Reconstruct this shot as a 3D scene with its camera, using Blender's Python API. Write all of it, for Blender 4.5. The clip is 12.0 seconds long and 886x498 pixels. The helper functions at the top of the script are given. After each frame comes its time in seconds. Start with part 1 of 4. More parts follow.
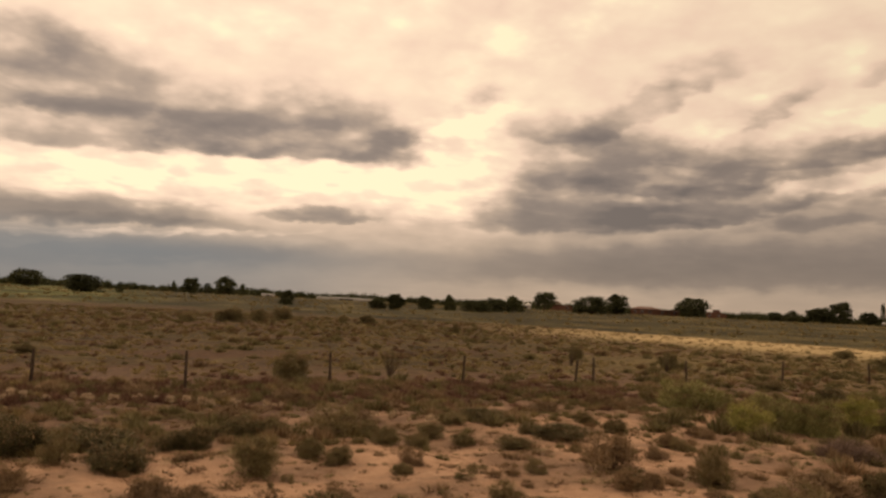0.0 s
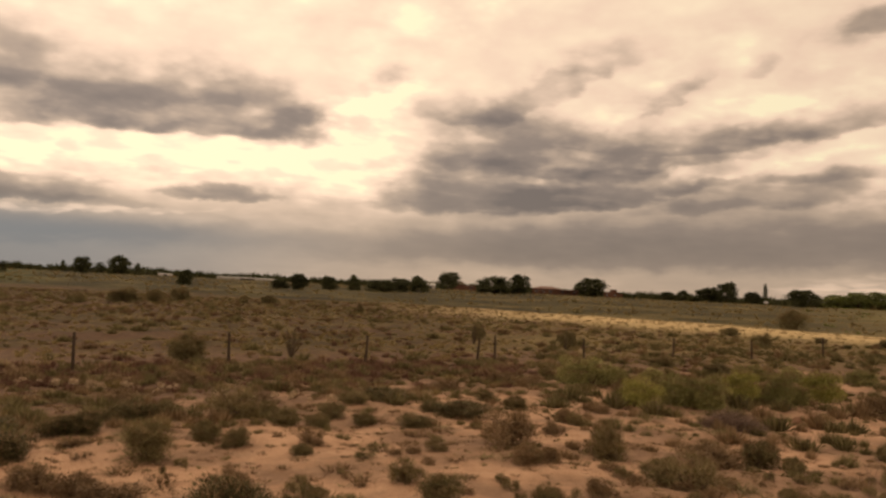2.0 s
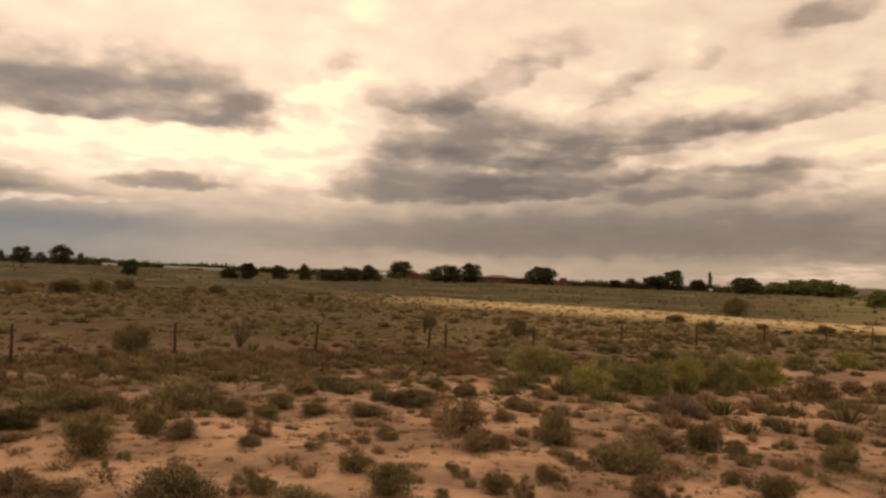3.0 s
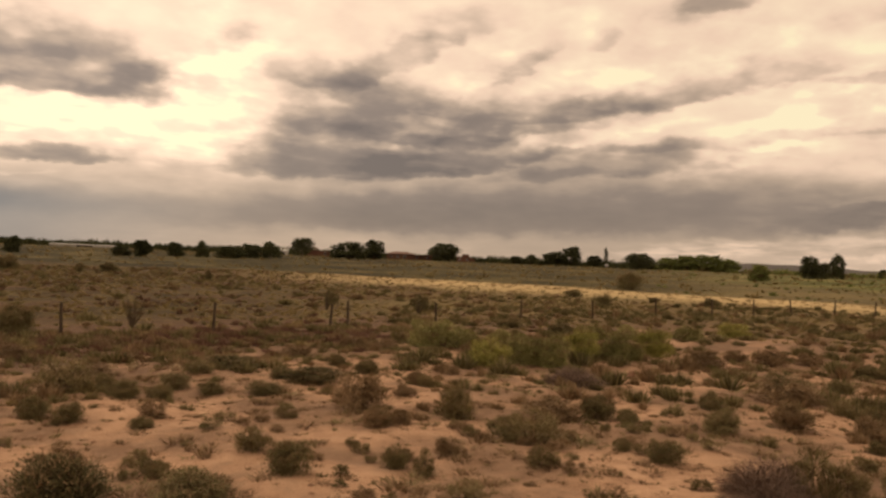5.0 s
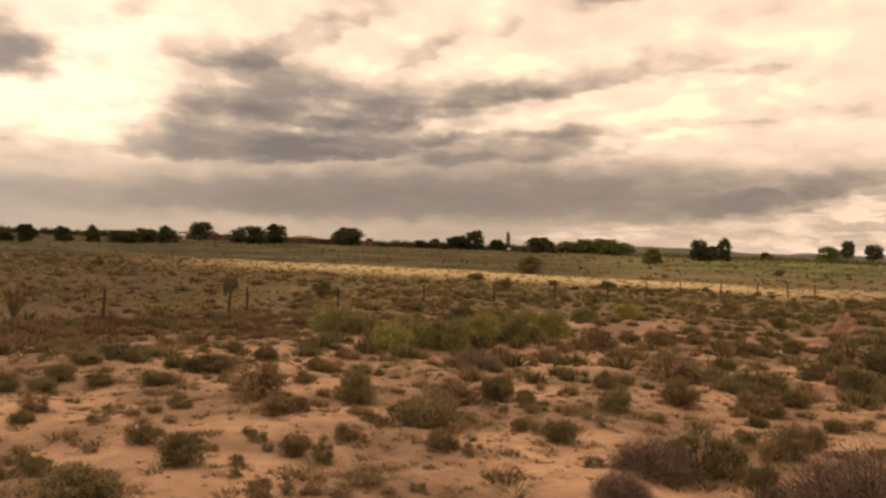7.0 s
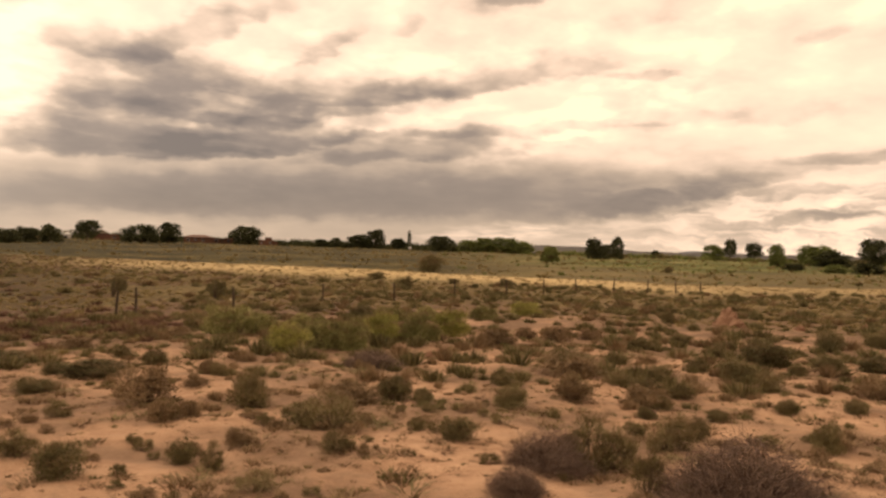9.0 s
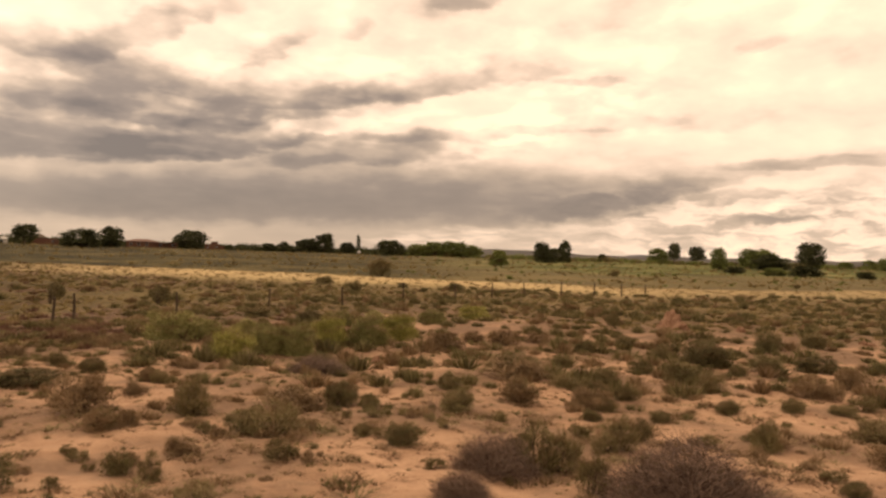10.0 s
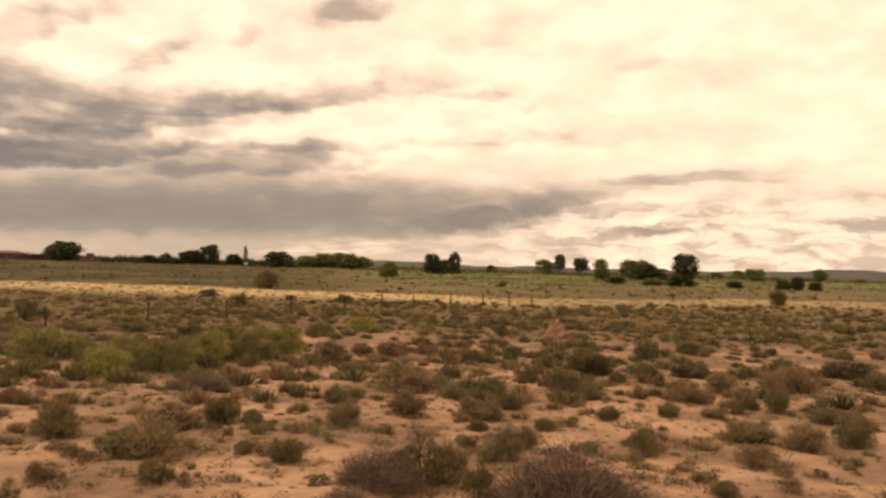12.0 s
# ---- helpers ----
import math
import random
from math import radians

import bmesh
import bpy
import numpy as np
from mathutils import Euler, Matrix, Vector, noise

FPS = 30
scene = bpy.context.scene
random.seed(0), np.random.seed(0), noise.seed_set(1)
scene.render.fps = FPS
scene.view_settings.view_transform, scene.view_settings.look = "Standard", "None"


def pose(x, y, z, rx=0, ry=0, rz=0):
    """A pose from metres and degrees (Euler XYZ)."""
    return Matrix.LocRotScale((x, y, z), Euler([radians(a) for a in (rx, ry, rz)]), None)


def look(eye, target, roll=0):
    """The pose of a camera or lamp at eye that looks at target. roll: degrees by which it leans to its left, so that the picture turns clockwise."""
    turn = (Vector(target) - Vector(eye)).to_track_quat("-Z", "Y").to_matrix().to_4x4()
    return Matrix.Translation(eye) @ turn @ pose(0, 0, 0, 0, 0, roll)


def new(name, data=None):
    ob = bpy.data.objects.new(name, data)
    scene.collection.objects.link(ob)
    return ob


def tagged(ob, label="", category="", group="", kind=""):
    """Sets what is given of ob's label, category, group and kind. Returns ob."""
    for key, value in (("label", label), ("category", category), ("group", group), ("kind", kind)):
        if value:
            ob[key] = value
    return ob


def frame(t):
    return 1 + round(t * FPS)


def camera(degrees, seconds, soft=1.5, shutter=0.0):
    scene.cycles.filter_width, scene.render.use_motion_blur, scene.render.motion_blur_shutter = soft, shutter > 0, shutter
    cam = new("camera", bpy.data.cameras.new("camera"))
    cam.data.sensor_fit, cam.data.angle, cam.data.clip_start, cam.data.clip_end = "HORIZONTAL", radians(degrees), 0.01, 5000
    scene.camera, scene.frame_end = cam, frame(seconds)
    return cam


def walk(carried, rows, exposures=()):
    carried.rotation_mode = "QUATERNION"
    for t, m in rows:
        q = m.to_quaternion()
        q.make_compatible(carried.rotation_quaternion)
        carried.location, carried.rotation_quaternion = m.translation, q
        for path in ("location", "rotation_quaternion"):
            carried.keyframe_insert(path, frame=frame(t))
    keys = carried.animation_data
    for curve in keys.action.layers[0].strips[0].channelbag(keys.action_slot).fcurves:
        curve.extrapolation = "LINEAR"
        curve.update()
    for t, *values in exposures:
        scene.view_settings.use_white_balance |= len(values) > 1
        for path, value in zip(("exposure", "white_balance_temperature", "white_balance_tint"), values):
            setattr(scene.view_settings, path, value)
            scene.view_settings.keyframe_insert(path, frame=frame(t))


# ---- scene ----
SOFT, SHUTTER = 2.5, 0.0
cam = camera(58.6, 12.0, SOFT, SHUTTER)
ROWS = [
    (0.0, -0.002, -0.001, 3.302, -0.00, 4.05, 2.80),
    (0.5, -0.006, 0.016, 3.304, -1.74, 3.78, 2.85),
    (1.0, 0.019, 0.081, 3.296, -3.44, 3.50, 2.92),
    (1.5, 0.049, 0.084, 3.282, -5.19, 3.25, 2.79),
    (2.0, 0.066, 0.114, 3.270, -6.95, 2.94, 2.76),
    (2.5, 0.087, 0.138, 3.268, -8.74, 2.64, 2.61),
    (3.0, 0.109, 0.169, 3.263, -10.50, 2.30, 2.51),
    (5.0, 0.174, 0.210, 3.247, -17.57, 0.90, 2.30),
    (5.5, 0.188, 0.220, 3.248, -19.33, 0.59, 2.26),
    (6.0, 0.216, 0.213, 3.250, -21.07, 0.35, 2.15),
    (6.5, 0.243, 0.227, 3.251, -22.79, 0.15, 2.11),
    (7.0, 0.272, 0.233, 3.260, -24.55, 0.01, 2.10),
    (9.0, 0.405, 0.290, 3.252, -31.69, 0.18, 1.94),
    (9.5, 0.446, 0.303, 3.253, -33.51, 0.35, 1.90),
    (10.0, 0.495, 0.306, 3.255, -35.34, 0.59, 1.81),
    (10.5, 0.532, 0.314, 3.246, -37.25, 0.84, 1.77),
    (11.0, 0.559, 0.308, 3.253, -39.19, 1.10, 1.73),
    (11.5, 0.594, 0.320, 3.260, -41.18, 1.38, 1.67),
    (12.0, 0.621, 0.334, 3.251, -43.23, 1.65, 1.60),
]
EXPOSURES = [(0.0, -0.38), (3.0, -0.26), (5.0, -0.25), (7.0, -0.01), (9.0, 0.1), (12.0, 0.18)]
walk(cam, [(t, pose(x, y, z, 90 + pitch, 0, yaw) @ pose(0, 0, 0, 0, 0, roll)) for t, x, y, z, yaw, pitch, roll in ROWS], EXPOSURES)

rng = np.random.default_rng(7)

# ---------------------------------------------------------------- sky and sun
# clouds: azimuth, elevation, half width, height above and below the base line (degrees), tilt, tone
CLOUDS_WEST = [
    (-28.14, 12.12, 9.7, 4.6, 0.99, 0.57, -0.34), (-23.9, 9.74, 12.48, 2.59, 0.59, 1.87, -0.26), (-11.14, 10.46, 9.98, 3.77, 0.71, 1.81, -0.36),
    (-9.69, 13.01, 8.1, 1.77, 1.18, 6.81, -0.09), (-4.18, 9.92, 3.3, 2.22, 0.4, 3.46, -0.26), (2.24, 14.26, 2.05, 1.59, 0.64, 31.16, -0.2),
    (-28.09, 15.6, 4.83, 1.56, 1.04, -5.25, -0.1), (-26.25, 4.72, 9.28, 1.4, 0.59, 3.2, -0.32), (-9.25, 5.86, 4.21, 0.57, 0.32, 0.75, -0.26),
    (-20.69, 4.69, 7.21, 0.46, 0.27, 1.55, -0.17), (-24.41, 2.57, 15.32, 0.97, 1.12, 3.14, -0.15), (-14.19, 2.68, 10.03, 0.87, 0.99, 3.56, -0.09),
    (-18.75, 13.6, 4.48, 1.88, 0.68, 1.2, -0.07),
]
GLOW_WEST = [
    (-25.49, 7.98, 9.45, 1.18, 1.47, 3.53, 0.15), (-12.58, 7.99, 13.4, 1.59, 1.99, 4.59, 0.2), (-1.2, 8.33, 7.85, 3.26, 2.24, 2.94, 0.21),
    (0.25, 12.46, 4.13, 1.61, 1.61, 22.05, 0.19), (-21.0, 3.93, 11.47, 0.23, 0.23, 4.49, 0.13), (-20.88, 2.21, 4.65, 0.19, 0.31, 3.84, 0.08),
    (-27.65, 5.79, 3.89, 0.29, 0.29, 1.66, 0.09), (4.4, 12.42, 3.67, 2.4, 2.4, 31.22, 0.07), (-13.67, 18.39, 16.76, 1.87, 1.49, 12.39, 0.05),
    (6.56, 19.5, 8.05, 2.27, 1.9, 23.94, 0.08), (-28.07, 2.84, 3.84, 0.22, 0.22, 4.68, 0.07),
]
CLOUDS_MIDDLE = [
    (12.91, 9.46, 9.47, 3.23, 1.21, -2.83, -0.41), (9.95, 6.41, 8.23, 2.86, 0.73, 2.55, -0.33), (18.72, 7.05, 8.86, 2.22, 0.65, 9.51, -0.37),
    (24.94, 10.39, 7.7, 2.14, 0.94, 8.0, -0.33), (35.12, 12.04, 9.47, 1.82, 0.51, 9.11, -0.28), (7.4, 12.54, 4.94, 1.66, 0.63, -1.74, -0.21),
    (13.54, 13.87, 5.29, 1.65, 0.71, 25.78, -0.21), (18.75, 16.59, 5.64, 1.45, 0.76, 9.55, -0.14), (35.33, 17.53, 3.71, 1.46, 0.84, 5.22, -0.11),
    (29.94, 7.13, 9.5, 1.54, 0.69, 5.4, -0.25), (28.94, 3.6, 22.92, 2.72, 1.56, 1.44, -0.15), (4.34, 7.76, 3.67, 2.02, 1.62, 13.21, -0.12),
    (21.3, 13.12, 4.68, 2.34, 1.17, 29.92, -0.09),
]
GLOW_MIDDLE = [
    (13.78, 8.08, 2.8, 0.36, 0.32, -4.6, 0.14), (22.07, 9.68, 6.97, 0.32, 0.36, 5.09, 0.16), (27.21, 9.04, 8.95, 0.64, 0.4, 9.23, 0.15),
    (12.66, 6.14, 4.77, 0.2, 0.2, 3.2, 0.1), (31.1, 13.45, 11.12, 2.31, 1.92, 13.67, 0.14), (42.39, 9.5, 9.35, 2.26, 1.36, 14.57, 0.15),
    (40.22, 8.51, 2.61, 0.38, 0.31, 2.62, 0.07), (19.67, 13.36, 5.29, 0.97, 0.78, 26.47, 0.1), (37.21, 7.74, 7.67, 0.78, 0.55, 5.27, 0.06),
    (17.34, 10.1, 3.65, 0.24, 0.32, -2.85, 0.09), (37.05, 1.3, 10.01, 0.48, 0.4, 3.91, 0.1), (-0.38, 13.44, 7.83, 1.78, 1.42, 17.62, 0.06),
]
CLOUDS_EAST = [
    (26.57, 4.21, 26.12, 3.87, 1.83, 3.82, -0.14), (44.74, 3.7, 10.56, 1.14, 0.76, 9.4, -0.09), (7.29, 3.37, 16.01, 1.18, 1.57, 3.11, -0.08),
    (28.58, 15.84, 1.06, 0.76, 0.53, 0.44, -0.11), (22.92, 14.07, 2.82, 0.77, 0.46, 30.55, -0.11), (46.22, 11.59, 4.75, 1.52, 0.72, 13.32, -0.11),
    (39.08, 8.75, 10.55, 0.69, 0.31, 2.7, -0.13), (60.69, 6.81, 6.36, 0.51, 0.29, 0.97, -0.16), (51.81, 5.12, 8.65, 1.02, 0.47, 12.85, -0.14),
    (46.04, 3.53, 6.33, 0.96, 0.4, 5.23, -0.1), (58.73, 3.22, 3.28, 0.38, 0.26, 0.58, -0.13),
]
SHADE_EAST = [
    (53.84, 9.65, 4.37, 1.42, 0.55, 2.8, -0.15), (45.73, 9.42, 6.57, 0.8, 0.32, 4.1, -0.14), (36.01, 17.81, 3.06, 1.2, 0.45, 3.58, -0.17),
    (44.82, 12.59, 3.71, 0.32, 0.2, -1.68, -0.14), (47.58, 16.9, 4.49, 1.6, 0.84, 9.58, -0.12), (56.88, 14.48, 1.61, 0.83, 0.3, 18.0, -0.14),
    (66.86, 14.21, 7.59, 2.15, 1.29, 0.88, -0.06), (43.89, 1.63, 9.02, 0.57, 0.41, 1.58, -0.1), (66.26, 7.45, 7.66, 0.52, 0.3, 1.81, -0.09),
]
GLOW_EAST = [
    (67.0, 4.52, 3.96, 0.82, 0.3, -0.24, 0.11), (58.64, 3.99, 1.72, 0.28, 0.16, 0.56, 0.09), (68.72, 2.51, 5.35, 0.37, 0.19, 0.58, 0.08),
    (53.98, 3.29, 1.78, 0.36, 0.16, 1.0, 0.07), (49.7, 14.29, 12.16, 2.72, 2.33, 9.54, 0.05), (41.97, 11.21, 4.93, 1.59, 1.2, 21.17, 0.07),
    (39.59, 8.31, 3.28, 0.48, 0.32, 5.05, 0.06), (61.42, 16.57, 13.46, 2.92, 2.55, -3.58, 0.04), (37.74, 1.86, 4.88, 0.41, 0.24, 1.78, 0.06),
    (61.62, 5.61, 7.4, 0.54, 0.39, -0.18, 0.04), (23.6, 15.48, 7.55, 1.82, 1.45, 25.96, 0.06),
]
SUN_AZ, SUN_EL = -28.0, 46.0


def wire(tree, node, index, value):
    if isinstance(value, (int, float)):
        node.inputs[index].default_value = value
    elif isinstance(value, tuple):
        node.inputs[index].default_value = value
    elif value is not None:
        tree.links.new(value, node.inputs[index])


def calc(tree, op, a, b=None, c=None, clamp=False):
    n = tree.nodes.new("ShaderNodeMath")
    n.operation, n.use_clamp = op, clamp
    for i, v in enumerate((a, b, c)):
        wire(tree, n, i, v)
    return n.outputs[0]


def span(tree, value, a, b, c=0.0, d=1.0, smooth=True):
    n = tree.nodes.new("ShaderNodeMapRange")
    n.interpolation_type = "SMOOTHSTEP" if smooth else "LINEAR"
    wire(tree, n, 0, value)
    for i, v in enumerate((a, b, c, d)):
        n.inputs[i + 1].default_value = v
    return n.outputs[0]


def grain(tree, vector, scale, detail=4.0, rough=0.55, distortion=0.0):
    n = tree.nodes.new("ShaderNodeTexNoise")
    if vector is not None:
        tree.links.new(vector, n.inputs["Vector"])
    n.inputs["Scale"].default_value, n.inputs["Detail"].default_value = scale, detail
    n.inputs["Roughness"].default_value, n.inputs["Distortion"].default_value = rough, distortion
    return n.outputs[0]


def ramp(tree, value, stops):
    n = tree.nodes.new("ShaderNodeValToRGB")
    e = n.color_ramp.elements
    while len(e) < len(stops):
        e.new(0.5)
    for el, (p, c) in zip(e, stops):
        el.position, el.color = p, (*c, 1)
    wire(tree, n, 0, value)
    return n.outputs[0]


def blend(tree, fac, a, b):
    n = tree.nodes.new("ShaderNodeMix")
    n.data_type = "RGBA"
    wire(tree, n, 0, fac)
    for i, v in ((6, a), (7, b)):
        wire(tree, n, i, (*v, 1) if isinstance(v, tuple) else v)
    return n.outputs[2]


def make_sky():
    world = bpy.data.worlds.new("sky")
    scene.world = world
    world.use_nodes = True
    t = world.node_tree
    t.nodes.clear()
    way = t.nodes.new("ShaderNodeTexCoord").outputs["Generated"]
    axes = t.nodes.new("ShaderNodeSeparateXYZ")
    t.links.new(way, axes.inputs[0])
    az = calc(t, "MULTIPLY", calc(t, "ARCTAN2", axes.outputs[0], axes.outputs[1]), 180 / math.pi)
    el = calc(t, "MULTIPLY", calc(t, "ARCSINE", axes.outputs[2]), 180 / math.pi)
    flat = t.nodes.new("ShaderNodeCombineXYZ")
    t.links.new(az, flat.inputs[0])
    t.links.new(el, flat.inputs[1])
    # cloud texture on a level layer overhead, so that it draws out sideways towards the horizon
    deep = calc(t, "ADD", axes.outputs[2], 0.13)
    layer = t.nodes.new("ShaderNodeCombineXYZ")
    t.links.new(calc(t, "DIVIDE", axes.outputs[0], deep), layer.inputs[0])
    t.links.new(calc(t, "DIVIDE", axes.outputs[1], deep), layer.inputs[1])
    billow = grain(t, layer.outputs[0], 1.9, 7.0, 0.52, 0.25)
    fine = grain(t, layer.outputs[0], 5.5, 4.0, 0.50, 0.35)
    squash = t.nodes.new("ShaderNodeVectorMath")
    squash.operation = "MULTIPLY"
    t.links.new(flat.outputs[0], squash.inputs[0])
    squash.inputs[1].default_value = (1.0, 1.9, 1.0)
    puff = t.nodes.new("ShaderNodeTexVoronoi")
    puff.feature = "SMOOTH_F1"
    t.links.new(squash.outputs[0], puff.inputs["Vector"])
    puff.inputs["Scale"].default_value, puff.inputs["Detail"].default_value, puff.inputs["Roughness"].default_value = 0.30, 3.0, 0.45
    # ragged edges for the cloud masses
    warp = t.nodes.new("ShaderNodeTexNoise")
    t.links.new(squash.outputs[0], warp.inputs["Vector"])
    warp.inputs["Scale"].default_value, warp.inputs["Detail"].default_value, warp.inputs["Roughness"].default_value = 0.40, 3.5, 0.50
    shift = t.nodes.new("ShaderNodeVectorMath")
    shift.operation = "MULTIPLY_ADD"
    t.links.new(warp.outputs["Color"], shift.inputs[0])
    shift.inputs[1].default_value = (3.6, 1.5, 0.0)
    off = t.nodes.new("ShaderNodeVectorMath")
    off.operation = "ADD"
    t.links.new(flat.outputs[0], off.inputs[0])
    off.inputs[1].default_value = (-1.8, -0.75, 0.0)
    t.links.new(off.outputs[0], shift.inputs[2])
    place = t.nodes.new("ShaderNodeVectorMath")
    place.operation = "MULTIPLY_ADD"
    t.links.new(shift.outputs[0], place.inputs[0])
    place.inputs[1].default_value, place.inputs[2].default_value = (1.0, 1.0, 0.0), (0.0, 0.0, 1.0)

    def along(x, y, k):
        n = t.nodes.new("ShaderNodeVectorMath")
        n.operation = "DOT_PRODUCT"
        t.links.new(place.outputs[0], n.inputs[0])
        n.inputs[1].default_value = (x, y, k)
        return n.outputs["Value"]

    # masses with a crisp flat base and a soft ragged top
    def mass(rows, total):
        for a, e, w, up, down, tilt, s in rows:
            c, d, w, up, down = math.cos(radians(tilt)), math.sin(radians(tilt)), w * 1.25, up * 1.3, down * 1.3
            u = along(c / w, d / w, -(a * c + e * d) / w)
            v = along(-d / up, c / up, (a * d - e * c) / up)
            v = calc(t, "MAXIMUM", v, calc(t, "MULTIPLY", v, -up / down))
            q = calc(t, "MULTIPLY_ADD", v, v, calc(t, "MULTIPLY", u, u))
            q = calc(t, "SUBTRACT", 1.0, q, clamp=True)
            q = calc(t, "MULTIPLY", calc(t, "MULTIPLY", q, q), calc(t, "MULTIPLY_ADD", q, -2.0, 3.0))
            total = calc(t, "MULTIPLY_ADD", q, s, total)
        return total

    # base tone of the veil: grey low down, peach and cream higher up, lighter on the far side
    low = span(t, el, 2.5, 9.5, 0.49, 0.83)
    side = calc(t, "MULTIPLY", span(t, az, 26.0, 56.0), span(t, el, 1.0, 6.0, 0.2, 0.05))
    total = calc(t, "ADD", side, low)
    rough_air = span(t, el, 2.5, 9.0, 0.25, 1.0)
    total = calc(t, "MULTIPLY_ADD", calc(t, "MULTIPLY", calc(t, "SUBTRACT", billow, 0.5), rough_air), 0.34, total)
    total = calc(t, "MULTIPLY_ADD", calc(t, "MULTIPLY", calc(t, "SUBTRACT", fine, 0.5), rough_air), 0.15, total)
    total = calc(t, "MULTIPLY_ADD", calc(t, "MULTIPLY", calc(t, "SUBTRACT", 0.72, puff.outputs["Distance"]), rough_air), 0.24, total)
    # small banked cumulus low on the far side
    banked = t.nodes.new("ShaderNodeVectorMath")
    banked.operation = "MULTIPLY"
    t.links.new(place.outputs[0], banked.inputs[0])
    banked.inputs[1].default_value = (0.30, 1.15, 0.0)
    heaps = grain(t, banked.outputs[0], 1.0, 5.0, 0.55, 0.2)
    where = calc(t, "MULTIPLY", span(t, az, 38.0, 56.0), span(t, el, 7.0, 3.5))
    total = calc(t, "MULTIPLY_ADD", calc(t, "MULTIPLY", span(t, heaps, 0.36, 0.64, -0.13, 0.20), where), 1.0, total)
    dark, glow = 0.0, 0.0
    for rows in (CLOUDS_WEST, CLOUDS_MIDDLE, CLOUDS_EAST, SHADE_EAST):
        dark = mass(rows, dark)
    for rows in (GLOW_WEST, GLOW_MIDDLE, GLOW_EAST):
        glow = mass(rows, glow)
    # thicker and thinner parts within each cloud
    uneven = calc(t, "MULTIPLY", span(t, calc(t, "MULTIPLY_ADD", puff.outputs["Distance"], 0.35, fine), 0.50, 1.0, -0.28, 0.28), rough_air)
    total = calc(t, "MULTIPLY_ADD", dark, calc(t, "ADD", uneven, 1.08), total)
    lumps = span(t, calc(t, "MULTIPLY_ADD", puff.outputs["Distance"], -0.45, fine), -0.05, 0.45, 0.35, 1.75)
    total = calc(t, "MULTIPLY_ADD", glow, lumps, total)
    cloud = ramp(t, total, [(0.0, (0.20, 0.154, 0.125)), (0.3, (0.325, 0.243, 0.187)), (0.5, (0.545, 0.397, 0.283)),
                            (0.74, (1.0, 0.715, 0.51)), (0.92, (1.12, 0.86, 0.59)), (1.0, (1.15, 0.975, 0.63))])
    cool = calc(t, "MULTIPLY", span(t, az, 8.0, -22.0), span(t, el, 5.2, 2.5))
    cloud = blend(t, calc(t, "MULTIPLY", cool, 0.8), cloud, (0.175, 0.19, 0.205))
    air = t.nodes.new("ShaderNodeTexSky")
    air.sky_type, air.sun_disc = "NISHITA", False
    air.sun_elevation, air.sun_rotation = radians(SUN_EL), radians(SUN_AZ)
    open_air = t.nodes.new("ShaderNodeVectorMath")
    open_air.operation = "SCALE"
    t.links.new(air.outputs[0], open_air.inputs[0])
    open_air.inputs["Scale"].default_value = 0.1
    both = blend(t, 0.96, open_air.outputs[0], cloud)
    back = t.nodes.new("ShaderNodeBackground")
    t.links.new(both, back.inputs[0])
    t.links.new(span(t, az, 40.0, -12.0, 1.05, 1.27), back.inputs[1])  # brighter towards the hidden sun
    t.links.new(back.outputs[0], t.nodes.new("ShaderNodeOutputWorld").inputs[0])


make_sky()
sun = new("sun", bpy.data.lights.new("sun", "SUN"))
sun.data.energy, sun.data.angle, sun.data.color = 1.05, radians(12), (1.0, 0.86, 0.68)
a, e = radians(SUN_AZ), radians(SUN_EL)
sun.matrix_world = look((60 * math.sin(a) * math.cos(e), 60 * math.cos(a) * math.cos(e), 60 * math.sin(e)), (0, 0, 0))


# ---------------------------------------------------------------- materials
def blank(name, rough=0.85, spec=0.2):
    m = bpy.data.materials.new(name)
    m.use_nodes = True
    b = m.node_tree.nodes["Principled BSDF"]
    b.inputs["Roughness"].default_value = rough
    b.inputs["Specular IOR Level"].default_value = spec
    return m, m.node_tree, b


def bumped(t, b, height, strength, distance):
    n = t.nodes.new("ShaderNodeBump")
    n.inputs["Strength"].default_value, n.inputs["Distance"].default_value = strength, distance
    t.links.new(height, n.inputs["Height"])
    t.links.new(n.outputs[0], b.inputs["Normal"])


def leaf_material(name, dark, mid, light, through_light=0.14):
    """Small leaves or blades: each its own tone, each plant a little different."""
    m, t, b = blank(name, 0.8, 0.15)
    geo = t.nodes.new("ShaderNodeNewGeometry")
    info = t.nodes.new("ShaderNodeObjectInfo")
    patch = grain(t, geo.outputs["Position"], 0.35, 3.0)
    v = calc(t, "MULTIPLY_ADD", geo.outputs["Random Per Island"], 0.5, calc(t, "MULTIPLY", info.outputs["Random"], 0.25))
    v = calc(t, "MULTIPLY_ADD", calc(t, "SUBTRACT", patch, 0.35), 0.8, v)
    col = ramp(t, v, [(0.05, dark), (0.45, mid), (0.95, light)])
    t.links.new(col, b.inputs["Base Color"])
    tr = t.nodes.new("ShaderNodeBsdfTranslucent")
    t.links.new(col, tr.inputs[0])
    mix = t.nodes.new("ShaderNodeMixShader")
    mix.inputs[0].default_value = through_light
    t.links.new(b.outputs[0], mix.inputs[1])
    t.links.new(tr.outputs[0], mix.inputs[2])
    t.links.new(mix.outputs[0], t.nodes["Material Output"].inputs[0])
    return m


